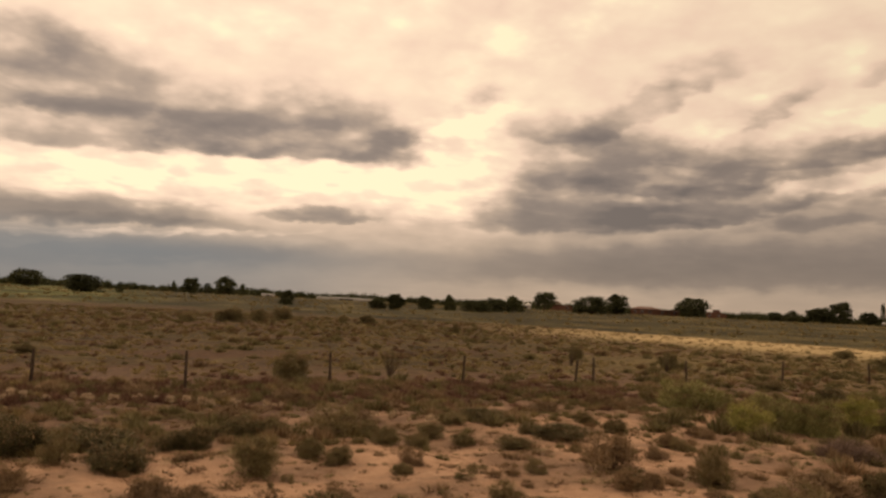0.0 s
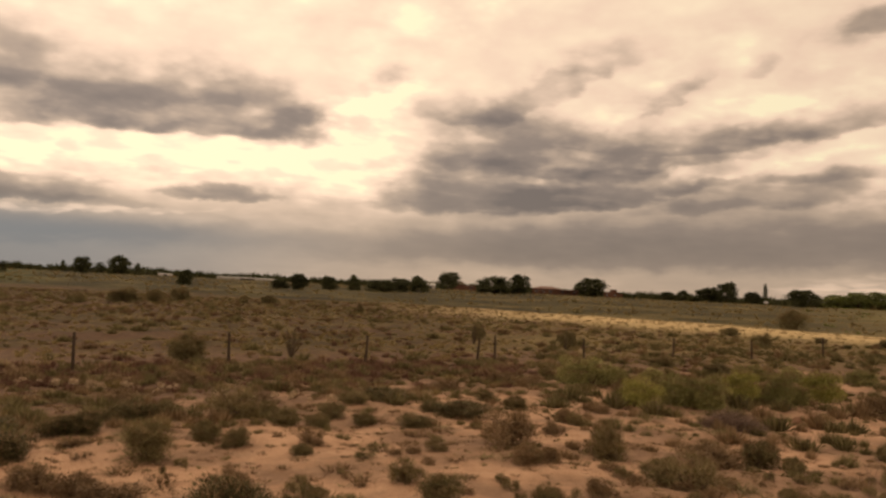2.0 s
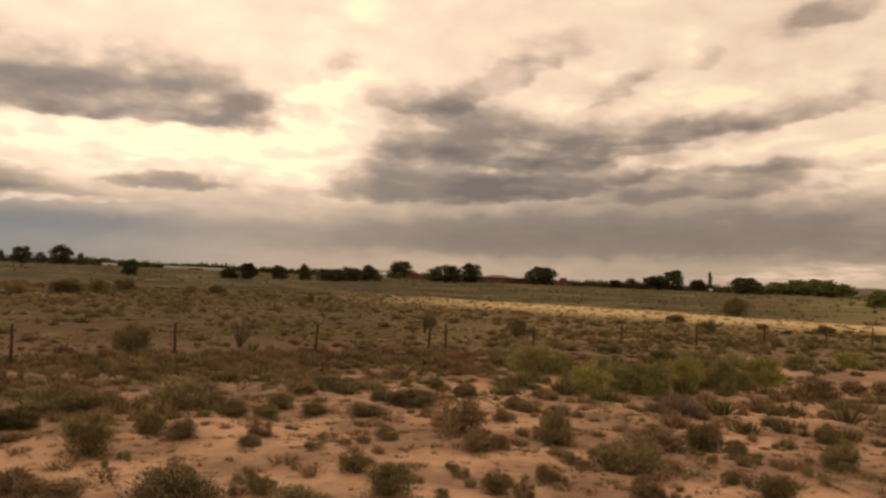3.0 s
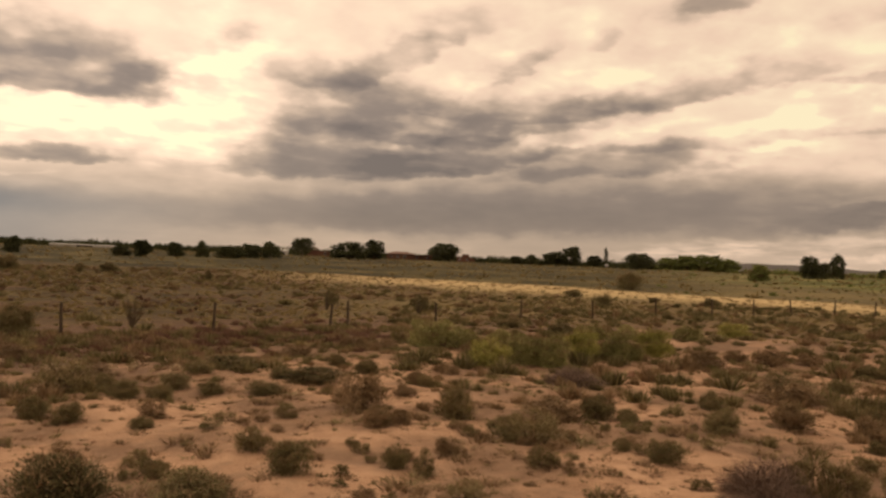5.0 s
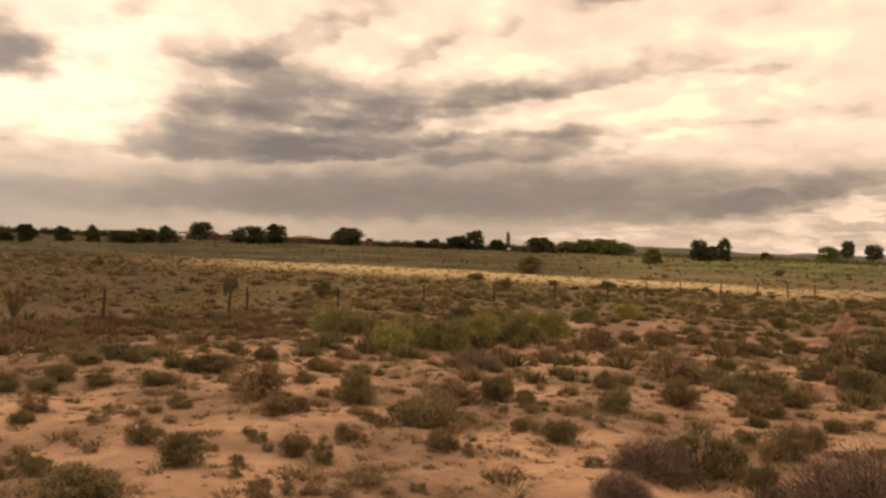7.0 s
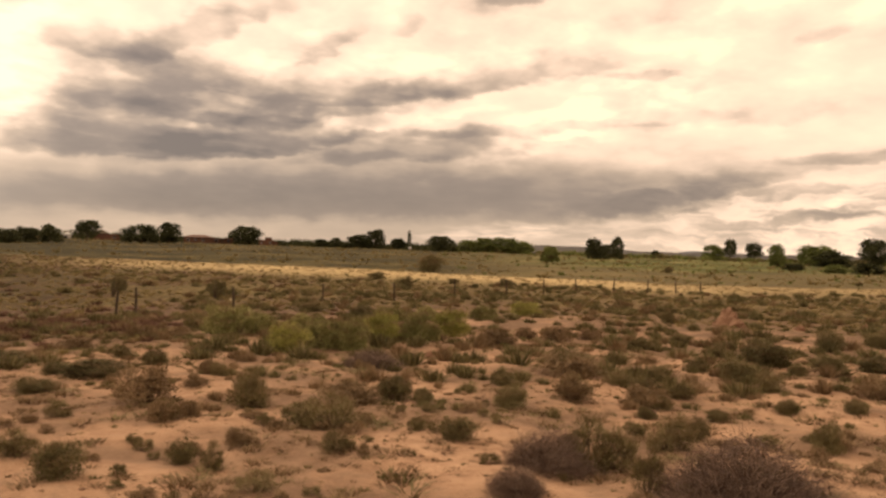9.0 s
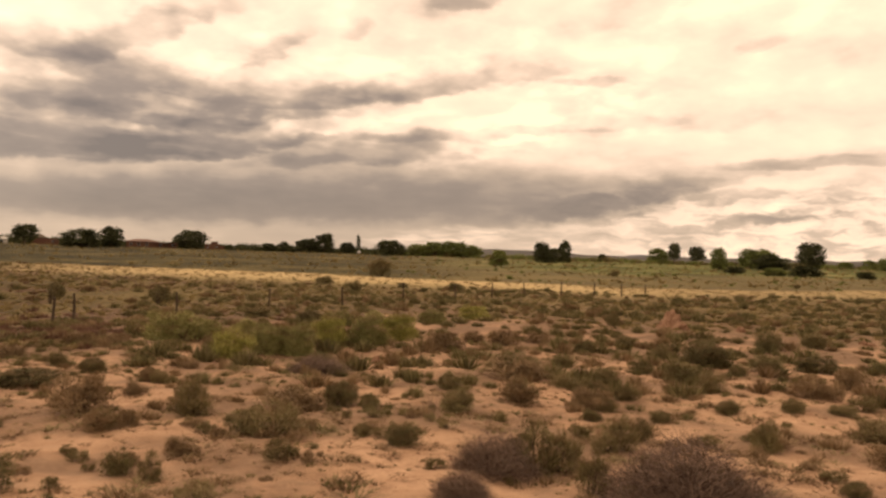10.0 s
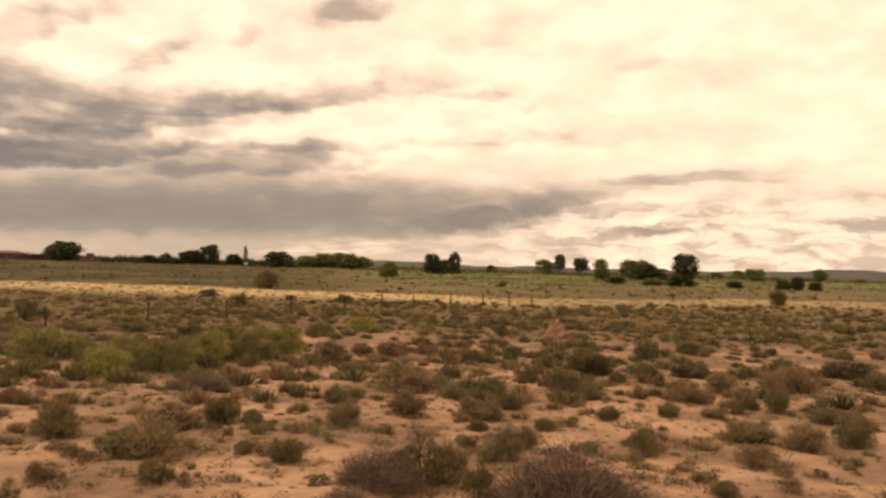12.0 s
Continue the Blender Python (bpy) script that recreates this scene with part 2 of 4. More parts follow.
def wall_material(name, a, b_, scale=0.6, rough=0.9):
    m, t, b = blank(name, rough)
    co = t.nodes.new("ShaderNodeNewGeometry").outputs["Position"]
    n1, n2 = grain(t, co, scale, 5.0), grain(t, co, scale * 14, 4.0)
    v = calc(t, "MULTIPLY_ADD", n2, 0.35, calc(t, "MULTIPLY", n1, 0.65))
    t.links.new(ramp(t, v, [(0.32, a), (0.68, b_)]), b.inputs["Base Color"])
    bumped(t, b, n2, 0.3, 0.02)
    return m


def stretched(t, vector, by):
    n = t.nodes.new("ShaderNodeVectorMath")
    n.operation = "MULTIPLY"
    t.links.new(vector, n.inputs[0])
    n.inputs[1].default_value = by
    return n.outputs[0]


def ground_material():
    m, t, b = blank("desert soil", 0.95, 0.1)
    co = t.nodes.new("ShaderNodeNewGeometry").outputs["Position"]
    xyz = t.nodes.new("ShaderNodeSeparateXYZ")
    t.links.new(co, xyz.inputs[0])
    x, y = xyz.outputs[0], xyz.outputs[1]
    big, mid, small, grit = grain(t, co, 0.05, 4.0), grain(t, co, 0.33, 5.0), grain(t, co, 2.2, 6.0, 0.62), grain(t, co, 24.0, 5.0, 0.7)
    # distance past the fence line, ragged
    past = calc(t, "SUBTRACT", calc(t, "SUBTRACT", y, 32.3), calc(t, "MULTIPLY", x, 0.51))
    past = calc(t, "MULTIPLY_ADD", calc(t, "SUBTRACT", mid, 0.5), 14.0, past)
    far = calc(t, "SQRT", calc(t, "ADD", calc(t, "MULTIPLY", x, x), calc(t, "MULTIPLY", y, y)))
    far_r = calc(t, "MULTIPLY_ADD", calc(t, "SUBTRACT", mid, 0.5), 26.0, far)
    far_r = calc(t, "MULTIPLY_ADD", calc(t, "SUBTRACT", big, 0.5), 30.0, far_r)
    sand = ramp(t, calc(t, "MULTIPLY_ADD", grit, 0.3, calc(t, "MULTIPLY", small, 0.7)),
                [(0.3, (0.205, 0.118, 0.071)), (0.5, (0.39, 0.236, 0.146)), (0.7, (0.53, 0.34, 0.216))])
    litter = ramp(t, calc(t, "MULTIPLY_ADD", grit, 0.4, calc(t, "MULTIPLY", small, 0.6)),
                  [(0.3, (0.06, 0.037, 0.025)), (0.52, (0.135, 0.082, 0.053)), (0.72, (0.26, 0.163, 0.105))])
    grass = ramp(t, calc(t, "MULTIPLY_ADD", small, 0.5, calc(t, "MULTIPLY", mid, 0.5)),
                 [(0.36, (0.024, 0.016, 0.007)), (0.5, (0.066, 0.044, 0.018)), (0.64, (0.14, 0.104, 0.041))])
    dry = ramp(t, small, [(0.34, (0.075, 0.052, 0.022)), (0.5, (0.16, 0.115, 0.05)), (0.66, (0.27, 0.20, 0.092))])
    grass = blend(t, span(t, calc(t, "ARCTAN2", x, y), 0.02, 0.34, 0.0, 0.7), grass, dry)
    # bare reddish ground in long streaks along the fence
    turned = t.nodes.new("ShaderNodeVectorRotate")
    turned.rotation_type = "Z_AXIS"
    t.links.new(co, turned.inputs["Vector"])
    turned.inputs["Angle"].default_value = radians(-26.8)
    bands = grain(t, stretched(t, turned.outputs[0], (0.10, 0.42, 1.0)), 0.42, 6.0, 0.62)
    red = ramp(t, calc(t, "MULTIPLY_ADD", grit, 0.3, calc(t, "MULTIPLY", small, 0.7)), [(0.3, (0.046, 0.024, 0.015)), (0.52, (0.095, 0.050, 0.030)), (0.72, (0.17, 0.098, 0.062))])
    grass = blend(t, calc(t, "MULTIPLY", span(t, bands, 0.47, 0.60), span(t, calc(t, "ARCTAN2", x, y), 0.25, 0.65, 0.75, 0.15)), grass, red)
    straw = ramp(t, small, [(0.3, (0.37, 0.262, 0.125)), (0.65, (0.50, 0.37, 0.19))])
    streak = grain(t, stretched(t, co, (0.5, 0.5, 1.0)), 0.12, 6.0, 0.65)
    green = ramp(t, streak, [(0.40, (0.018, 0.016, 0.006)), (0.52, (0.050, 0.041, 0.014)), (0.62, (0.125, 0.095, 0.037))])
    green = blend(t, span(t, calc(t, "ARCTAN2", x, y), 0.45, 0.75, 0.0, 0.5), green, (0.20, 0.152, 0.072))
    fresh = ramp(t, streak, [(0.40, (0.040, 0.044, 0.011)), (0.54, (0.115, 0.12, 0.032)), (0.66, (0.28, 0.235, 0.10))])
    near = blend(t, calc(t, "MULTIPLY", span(t, calc(t, "MULTIPLY_ADD", small, 0.45, mid), 0.64, 0.82), 0.7), sand, litter)
    edge = calc(t, "MULTIPLY_ADD", span(t, x, 8.0, -6.0), 5.0, past)
    col = blend(t, span(t, edge, -9.5, -2.0), near, litter)
    col = blend(t, calc(t, "MULTIPLY", span(t, far_r, 27.0, 44.0), 0.8), col, litter)
    col = blend(t, calc(t, "MULTIPLY", span(t, far_r, 34.0, 62.0), span(t, small, 0.38, 0.56, 0.5, 0.95)), col, grass)
    col = blend(t, span(t, past, 2.0, 11.0), col, grass)
    side = span(t, calc(t, "ARCTAN2", x, y), -0.02, 0.34)
    far_b = calc(t, "MULTIPLY_ADD", calc(t, "SUBTRACT", mid, 0.5), 9.0, calc(t, "MULTIPLY_ADD", calc(t, "SUBTRACT", big, 0.5), 16.0, far))
    turn = calc(t, "MULTIPLY", calc(t, "ARCTAN2", x, y), 180 / math.pi)
    rim = calc(t, "MAXIMUM", calc(t, "MULTIPLY_ADD", turn, -0.74, 134.0), calc(t, "MULTIPLY_ADD", turn, 1.55, 22.6))
    far_b = calc(t, "DIVIDE", calc(t, "MULTIPLY", far_b, 131.0), rim)
    belt = calc(t, "MULTIPLY", calc(t, "MULTIPLY", span(t, far_b, 90.0, 114.0), span(t, far_b, 133.0, 130.0)), side)
    belt = calc(t, "MULTIPLY", belt, span(t, turn, 42.0, 56.0, 1.0, 0.55))
    col = blend(t, calc(t, "MULTIPLY", belt, span(t, small, 0.3, 0.5, 0.75, 1.0)), col, straw)
    col = blend(t, calc(t, "MULTIPLY", span(t, far_b, 129.0, 136.0), 0.9), col, green)
    wet = calc(t, "MULTIPLY", span(t, far_b, 190.0, 240.0), span(t, calc(t, "ARCTAN2", x, y), 0.55, 0.8))
    col = blend(t, calc(t, "MULTIPLY", wet, 0.85), col, fresh)
    lush = calc(t, "MULTIPLY", span(t, far_b, 120.0, 165.0), span(t, calc(t, "ARCTAN2", x, y), -0.30, -0.44))
    col = blend(t, calc(t, "MULTIPLY", lush, 0.7), col, fresh)
    t.links.new(col, b.inputs["Base Color"])
    clods = grain(t, co, 7.0, 4.0, 0.6)
    bumped(t, b, calc(t, "MULTIPLY_ADD", clods, 0.5, calc(t, "MULTIPLY_ADD", grit, 0.22, small)), 0.8, 0.09)
    return m


SOIL = ground_material()
SAGE_LEAF = leaf_material("sage leaves", (0.042, 0.036, 0.016), (0.145, 0.120, 0.053), (0.32, 0.262, 0.13))
BRUSH_LEAF = leaf_material("rabbitbrush leaves", (0.055, 0.054, 0.019), (0.225, 0.212, 0.078), (0.48, 0.435, 0.185))
PALE_LEAF = leaf_material("pale herb leaves", (0.055, 0.045, 0.019), (0.15, 0.118, 0.052), (0.32, 0.255, 0.13))
BROWN_LEAF = leaf_material("withered leaves", (0.066, 0.041, 0.021), (0.185, 0.120, 0.064), (0.36, 0.25, 0.142))
STRAW_LEAF = leaf_material("straw blades", (0.20, 0.145, 0.072), (0.33, 0.252, 0.135), (0.42, 0.33, 0.19))
RANGE_LEAF = leaf_material("range grass blades", (0.07, 0.053, 0.022), (0.185, 0.137, 0.058), (0.34, 0.255, 0.115))
TREE_LEAF = leaf_material("dark tree leaves", (0.017, 0.018, 0.007), (0.046, 0.048, 0.019), (0.115, 0.115, 0.046))
LIGHT_LEAF = leaf_material("light tree leaves", (0.045, 0.054, 0.015), (0.125, 0.14, 0.038), (0.25, 0.255, 0.085))
TWIG = leaf_material("dead twigs", (0.045, 0.028, 0.021), (0.125, 0.079, 0.058), (0.32, 0.222, 0.165), 0.0)
BARK = wall_material("bark", (0.05, 0.035, 0.022), (0.12, 0.085, 0.055), 1.5)
POST_WOOD = wall_material("weathered post wood", (0.030, 0.020, 0.015), (0.085, 0.058, 0.042), 5.0)
ADOBE = wall_material("red adobe plaster", (0.075, 0.036, 0.024), (0.13, 0.064, 0.043), 0.4)
ROOF = wall_material("clay roofing", (0.12, 0.068, 0.052), (0.21, 0.128, 0.10), 0.5)
WHITE = wall_material("white sheet metal", (0.34, 0.31, 0.28), (0.48, 0.45, 0.41), 0.3, 0.5)
GLASS = wall_material("dark window pane", (0.02, 0.02, 0.022), (0.045, 0.045, 0.05), 0.5, 0.15)
RED_SOIL = wall_material("red ant hill soil", (0.13, 0.068, 0.04), (0.28, 0.16, 0.1), 3.0)
HILL = wall_material("distant scrub hills", (0.050, 0.044, 0.042), (0.10, 0.086, 0.079), 0.008)
# aerial haze is mixed into this blue-grey base colour, as no air is modelled
FAR_HILL = wall_material("hazy blue mountain", (0.13, 0.14, 0.155), (0.17, 0.178, 0.19), 0.002)
RUST_LEAF = leaf_material("rust-brown weeds", (0.045, 0.024, 0.017), (0.12, 0.063, 0.042), (0.225, 0.128, 0.088))
BLEACHED_LEAF = leaf_material("bleached grass blades", (0.42, 0.32, 0.21), (0.58, 0.455, 0.31), (0.74, 0.61, 0.44))


# ---------------------------------------------------------------- mesh helpers
def mesh_of(name, verts, faces, material, smooth=False):
    """A mesh from arrays: verts (n, 3), faces (m, k)."""
    verts, faces = np.asarray(verts, dtype=np.float32), np.asarray(faces, dtype=np.int32)
    me = bpy.data.meshes.new(name)
    k = faces.shape[1]
    me.vertices.add(len(verts))
    me.vertices.foreach_set("co", verts.ravel())
    me.loops.add(faces.size)
    me.loops.foreach_set("vertex_index", faces.ravel())
    me.polygons.add(len(faces))
    me.polygons.foreach_set("loop_start", np.arange(0, faces.size, k, dtype=np.int32))
    me.polygons.foreach_set("use_smooth", np.full(len(faces), smooth))
    me.materials.append(material)
    me.update(calc_edges=True)
    return me


def part(name, data, parent, label="", scale=(1, 1, 1)):
    ob = new(name, data)
    ob.parent, ob.scale = parent, scale
    return tagged(ob, label)


def bm_mesh(name, bm, material):
    me = bpy.data.meshes.new(name)
    bm.to_mesh(me)
    bm.free()
    me.materials.append(material)
    return me


def unit(v):
    return v / np.maximum(np.linalg.norm(v, axis=-1, keepdims=True), 1e-6)


def blades(base, way, length, width):
    """Narrow pointed leaves: arrays of base points, directions, lengths and widths."""
    n = len(base)
    side = unit(np.cross(way, rng.normal(size=(n, 3)))) * (width / 2)[:, None]
    v = np.stack([base - side, base + side, base + way * length[:, None]], 1).reshape(-1, 3)
    return v, np.arange(3 * n).reshape(n, 3)


def tubes(starts, ends, r0, r1, bend):
    """Three-sided bent twigs from starts to ends."""
    n, seg = len(starts), 4
    u = np.linspace(0, 1, seg + 1)
    sag = rng.normal(size=(n, 3)) * bend[:, None]
    mid = starts[:, None] * (1 - u)[None, :, None] + ends[:, None] * u[None, :, None] + sag[:, None] * np.sin(u * math.pi)[None, :, None]
    way = unit(ends - starts)
    s = unit(np.cross(way, np.array([0.31, 0.17, 0.93])))
    q = np.cross(way, s)
    rad = r0[:, None] * (1 - u) + r1[:, None] * u
    rings = []
    for k in range(3):
        a = 2 * math.pi * k / 3
        rings.append(mid + (s * math.cos(a) + q * math.sin(a))[:, None] * rad[:, :, None])
    v = np.stack(rings, 2).reshape(-1, 3)
    f = []
    idx = np.arange(n) * (seg + 1) * 3
    for j in range(seg):
        for k in range(3):
            p0, p1 = j * 3 + k, j * 3 + (k + 1) % 3
            f.append(np.stack([idx + p0, idx + p1, idx + p1 + 3, idx + p0 + 3], 1))
    return v, np.concatenate(f)


def smooth_step(a, b, x):
    u = np.clip((x - a) / (b - a), 0, 1)
    return u * u * (3 - 2 * u)


def ground_z(x, y):
    """Height of the land: level round the camera, rising gently to the tree line, with low hummocks."""
    x, y = np.asarray(x, dtype=float), np.asarray(y, dtype=float)
    r = np.hypot(x, y)
    low = 0.05 * np.sin(x * 0.71 + 1.3) * np.sin(y * 0.63 + 0.4) + 0.035 * np.sin(x * 1.7 + y * 0.9) + 0.02 * np.sin(y * 2.9 - x * 1.3 + 2)
    bank = 0.07 * np.sin(x * 0.43 + 1.1 * np.sin(y * 0.31)) * np.sin(y * 0.57 + 0.9 * np.sin(x * 0.23) + 1.0)
    low = low + np.where(r < 60, bank + 0.02 * np.sin(x * 3.1 + 1.7 * np.sin(y * 1.9)) * np.sin(y * 3.7 + x * 0.8), 0.0) * smooth_step(60, 30, r)
    wide = 0.12 * np.sin(x * 0.11 + 0.7) * np.sin(y * 0.093 + 2.1)
    return 3.3 * smooth_step(50, 380, r) + low * smooth_step(2, 8, r) + wide * smooth_step(25, 60, r)


# ---------------------------------------------------------------- ground and distance
def make_ground():
    radii = np.concatenate([[0.0, 0.0004, 1.0], np.geomspace(2.0, 4300.0, 380)])
    turns = np.radians(np.concatenate([np.linspace(-45, 90, 360, endpoint=False), np.linspace(90, 315, 90, endpoint=False)]))
    n = len(turns)
    rr, aa = np.meshgrid(radii[1:], turns, indexing="ij")
    x, y = (rr * np.sin(aa)).ravel(), (rr * np.cos(aa)).ravel()
    v = np.concatenate([np.stack([x, y, ground_z(x, y)], 1), [[0, 0, float(ground_z(0, 0))]]])
    i = np.arange(len(radii) - 2)[:, None] * n
    j, k = np.arange(n)[None], (np.arange(n)[None] + 1) % n
    f = np.stack([(i + j), (i + n + j), (i + n + k), (i + k)], -1).reshape(-1, 4)[:, ::-1]
    me = mesh_of("ground", v, f, SOIL, True)
    ob = tagged(new("ground", me), "pinkish sandy desert soil turning to dry grassland beyond the fence", "ground", kind="structure")
    return ob


make_ground()


def make_ridge(name, radius, material, lift, label):
    """A low range of hills round the far side, its crest following lift(azimuth) in degrees."""
    az = np.linspace(-60, 110, 340)
    crest = lift(az)
    prof = [(-420, -0.02), (-300, 0.25), (-160, 0.62), (-60, 0.9), (0, 1.0), (160, 0.7), (500, -0.1)]
    v = []
    for off, k in prof:
        r = radius + off
        wob = 0.04 * np.sin(az * 1.9 + off * 0.05) + 0.03 * np.sin(az * 4.7 + off * 0.09)
        h = 3.3 + radius * np.tan(np.radians(crest)) * (k + (wob if 0 < k < 1 else 0))
        v.append(np.stack([r * np.sin(np.radians(az)), r * np.cos(np.radians(az)), h], 1))
    n = len(az)
    v = np.concatenate(v)
    i, j = np.arange(len(prof) - 1)[:, None] * n, np.arange(n - 1)[None]
    f = np.stack([i + j, i + n + j, i + n + j + 1, i + j + 1], -1).reshape(-1, 4)[:, ::-1]
    return tagged(new(name, mesh_of(name, v, f, material, True)), label, "hills", kind="structure")


make_ridge("hills", 3000.0, HILL, lambda a: 0.08 + 0.42 * smooth_step(24, 33, a) + 0.22 * np.exp(-((a - 40.0) / 3.0) ** 2) + 0.06 * smooth_step(50, 62, a) + 0.26 * np.exp(-((a - 69.8) / 2.8) ** 2)
           + 0.10 * smooth_step(66, 76, a) + 0.03 * np.sin(a * 0.9) + 0.025 * np.sin(a * 2.3), "low scrub-covered hills along the far horizon")
make_ridge("mountain", 3900.0, FAR_HILL, lambda a: 0.02 + 0.58 * np.exp(-((a - 49.3) / 2.1) ** 2) + 0.32 * np.exp(-((a - 53.2) / 2.4) ** 2), "hazy blue mountain far behind the hills")


# ---------------------------------------------------------------- plants
def dome_shrub(kind, leaf, count, lobes, leaf_len, leaf_wid, spread=0.55, stems=14, lump=1.0):
    """A unit shrub, one wide and one high: leaves in lobes over a fan of stems."""
    th = rng.uniform(0, 2 * math.pi, lobes)
    rad = 0.38 * np.sqrt(rng.uniform(0.02, 1, lobes))
    top = 0.84 * (1 - (rad / 0.56) ** 2) * rng.uniform(0.35, 1.08, lobes)
    c = np.stack([rad * np.cos(th), rad * np.sin(th), np.maximum(top, 0.12)], 1)
    size = rng.uniform(0.10, 0.2, lobes) * lump
    pick = rng.integers(0, lobes, count)
    d = unit(rng.normal(size=(count, 3)) + np.array([0, 0, 0.35]))
    p = c[pick] + d * (size[pick] * rng.uniform(0.35, 1.0, count))[:, None]
    # skirt of leaves towards the ground
    p[:, 2] = np.where(rng.uniform(size=count) < 0.25, p[:, 2] * rng.uniform(0, 0.8, count), p[:, 2])
    p[:, 2] = np.maximum(p[:, 2], 0.01)
    way = unit(d * 0.6 + rng.normal(size=(count, 3)) * spread + np.array([0, 0, 0.75]))
    v, f = blades(p, way, leaf_len * rng.uniform(0.6, 1.3, count), leaf_wid * rng.uniform(0.6, 1.3, count))
    v[:, 2] = np.maximum(v[:, 2], 0.0)
    foliage = mesh_of(kind + "_foliage", v, f, leaf)
    k = min(stems, lobes)
    base = np.zeros((k, 3))
    base[:, :2] = rng.normal(size=(k, 2)) * 0.05
    base[:, 2] = -0.03
    sv, sf = tubes(base, c[:k], np.full(k, 0.018), np.full(k, 0.006), np.full(k, 0.05))
    n = count // 9
    pick = rng.integers(0, lobes, n)
    top = c[pick] + np.stack([rng.normal(size=n) * 0.08, rng.normal(size=n) * 0.08, size[pick] * rng.uniform(0.3, 0.9, n)], 1)
    tv, tf = blades(top, unit(rng.normal(size=(n, 3)) * 0.35 + np.array([0, 0, 1.0])), leaf_len * rng.uniform(1.0, 2.2, n), leaf_wid * rng.uniform(0.5, 1.0, n))
    return foliage, mesh_of(kind + "_stems", sv, sf, BARK), mesh_of(kind + "_tops", tv, tf, BROWN_LEAF)


def twig_heap(kind, count):
    """A dead bush: a springy heap of bare twigs, unit wide and high."""
    th, r = rng.uniform(0, 2 * math.pi, count), np.sqrt(rng.uniform(0, 1, count))
    lump = 0.82 + 0.18 * np.sin(th * 3 + 1.0) * r
    p = np.stack([0.46 * r * np.cos(th), 0.46 * r * np.sin(th), (1 - 0.8 * r ** 2) * rng.uniform(0.08, 0.95, count) * lump], 1)
    out = unit(p * np.array([1, 1, 0.5]) + np.array([0, 0, 0.15]))
    way = unit(out + rng.normal(size=(count, 3)) * 0.75)
    size = rng.uniform(0.08, 0.22, count)[:, None]
    start, end = p - way * size, p + way * size * 0.8
    k = count // 6
    start[:k] = np.stack([rng.normal(size=k) * 0.06, rng.normal(size=k) * 0.06, np.full(k, -0.02)], 1)
    thick = rng.uniform(0.0014, 0.0034, count)
    thick[:k // 2] *= 1.9
    end[:k // 2] += out[:k // 2] * 0.10 + np.array([0, 0, -0.05])
    v, f = tubes(start, end, thick, np.full(count, 0.0007), np.where(np.arange(count) < k // 2, 0.07, rng.uniform(0.01, 0.05, count)))
    v[:, 2] = np.maximum(v[:, 2], -0.02)
    return mesh_of(kind, v, f, TWIG)


SAGES = [dome_shrub("sage", SAGE_LEAF, 6500, 30, 0.085, 0.016, 0.5, 14, 1.15) for _ in range(5)]
DARK_LEAF = leaf_material("greasewood leaves", (0.026, 0.024, 0.010), (0.085, 0.073, 0.032), (0.20, 0.165, 0.08))
DARK_SAGES = [dome_shrub("sage", DARK_LEAF, 6500, 30, 0.085, 0.016, 0.5, 14, 1.15) for _ in range(2)]
BRIGHT_LEAF = leaf_material("bright rabbitbrush leaves", (0.062, 0.065, 0.017), (0.265, 0.252, 0.066), (0.53, 0.485, 0.155))
BRUSHES = [dome_shrub("rabbitbrush", BRUSH_LEAF, 9000, 24, 0.075, 0.015, 0.4, 14, 1.25) for _ in range(4)]
BRIGHT_BRUSHES = [dome_shrub("rabbitbrush", BRIGHT_LEAF, 9000, 24, 0.075, 0.015, 0.4, 14, 1.25) for _ in range(2)]
PALES = [dome_shrub("herb", PALE_LEAF, 2200, 22, 0.14, 0.016, 0.4) for _ in range(3)]
BROWNS = [dome_shrub("withered_shrub", BROWN_LEAF, 3200, 30, 0.10, 0.018, 0.55) for _ in range(4)]


def plant(name, x, y, w, h, forms, label, category, group="", foliage_label=""):
    foliage, stems, tops = forms[int(rng.integers(len(forms)))]
    root = new(name)
    root.location = (x, y, float(ground_z(x, y)) - 0.02)
    root.rotation_euler = (0, 0, rng.uniform(0, 6.28))
    size = (w * 1.12, w * rng.uniform(0.95, 1.3), h * 1.08)
    part("foliage", foliage, root, foliage_label, size)
    tagged(part("branchwork", stems, root, "", size), kind="stuff")
    tagged(part("dry_growth", tops, root, "dry brown flower stalks", size), kind="stuff")
    return tagged(root, label, category, group)


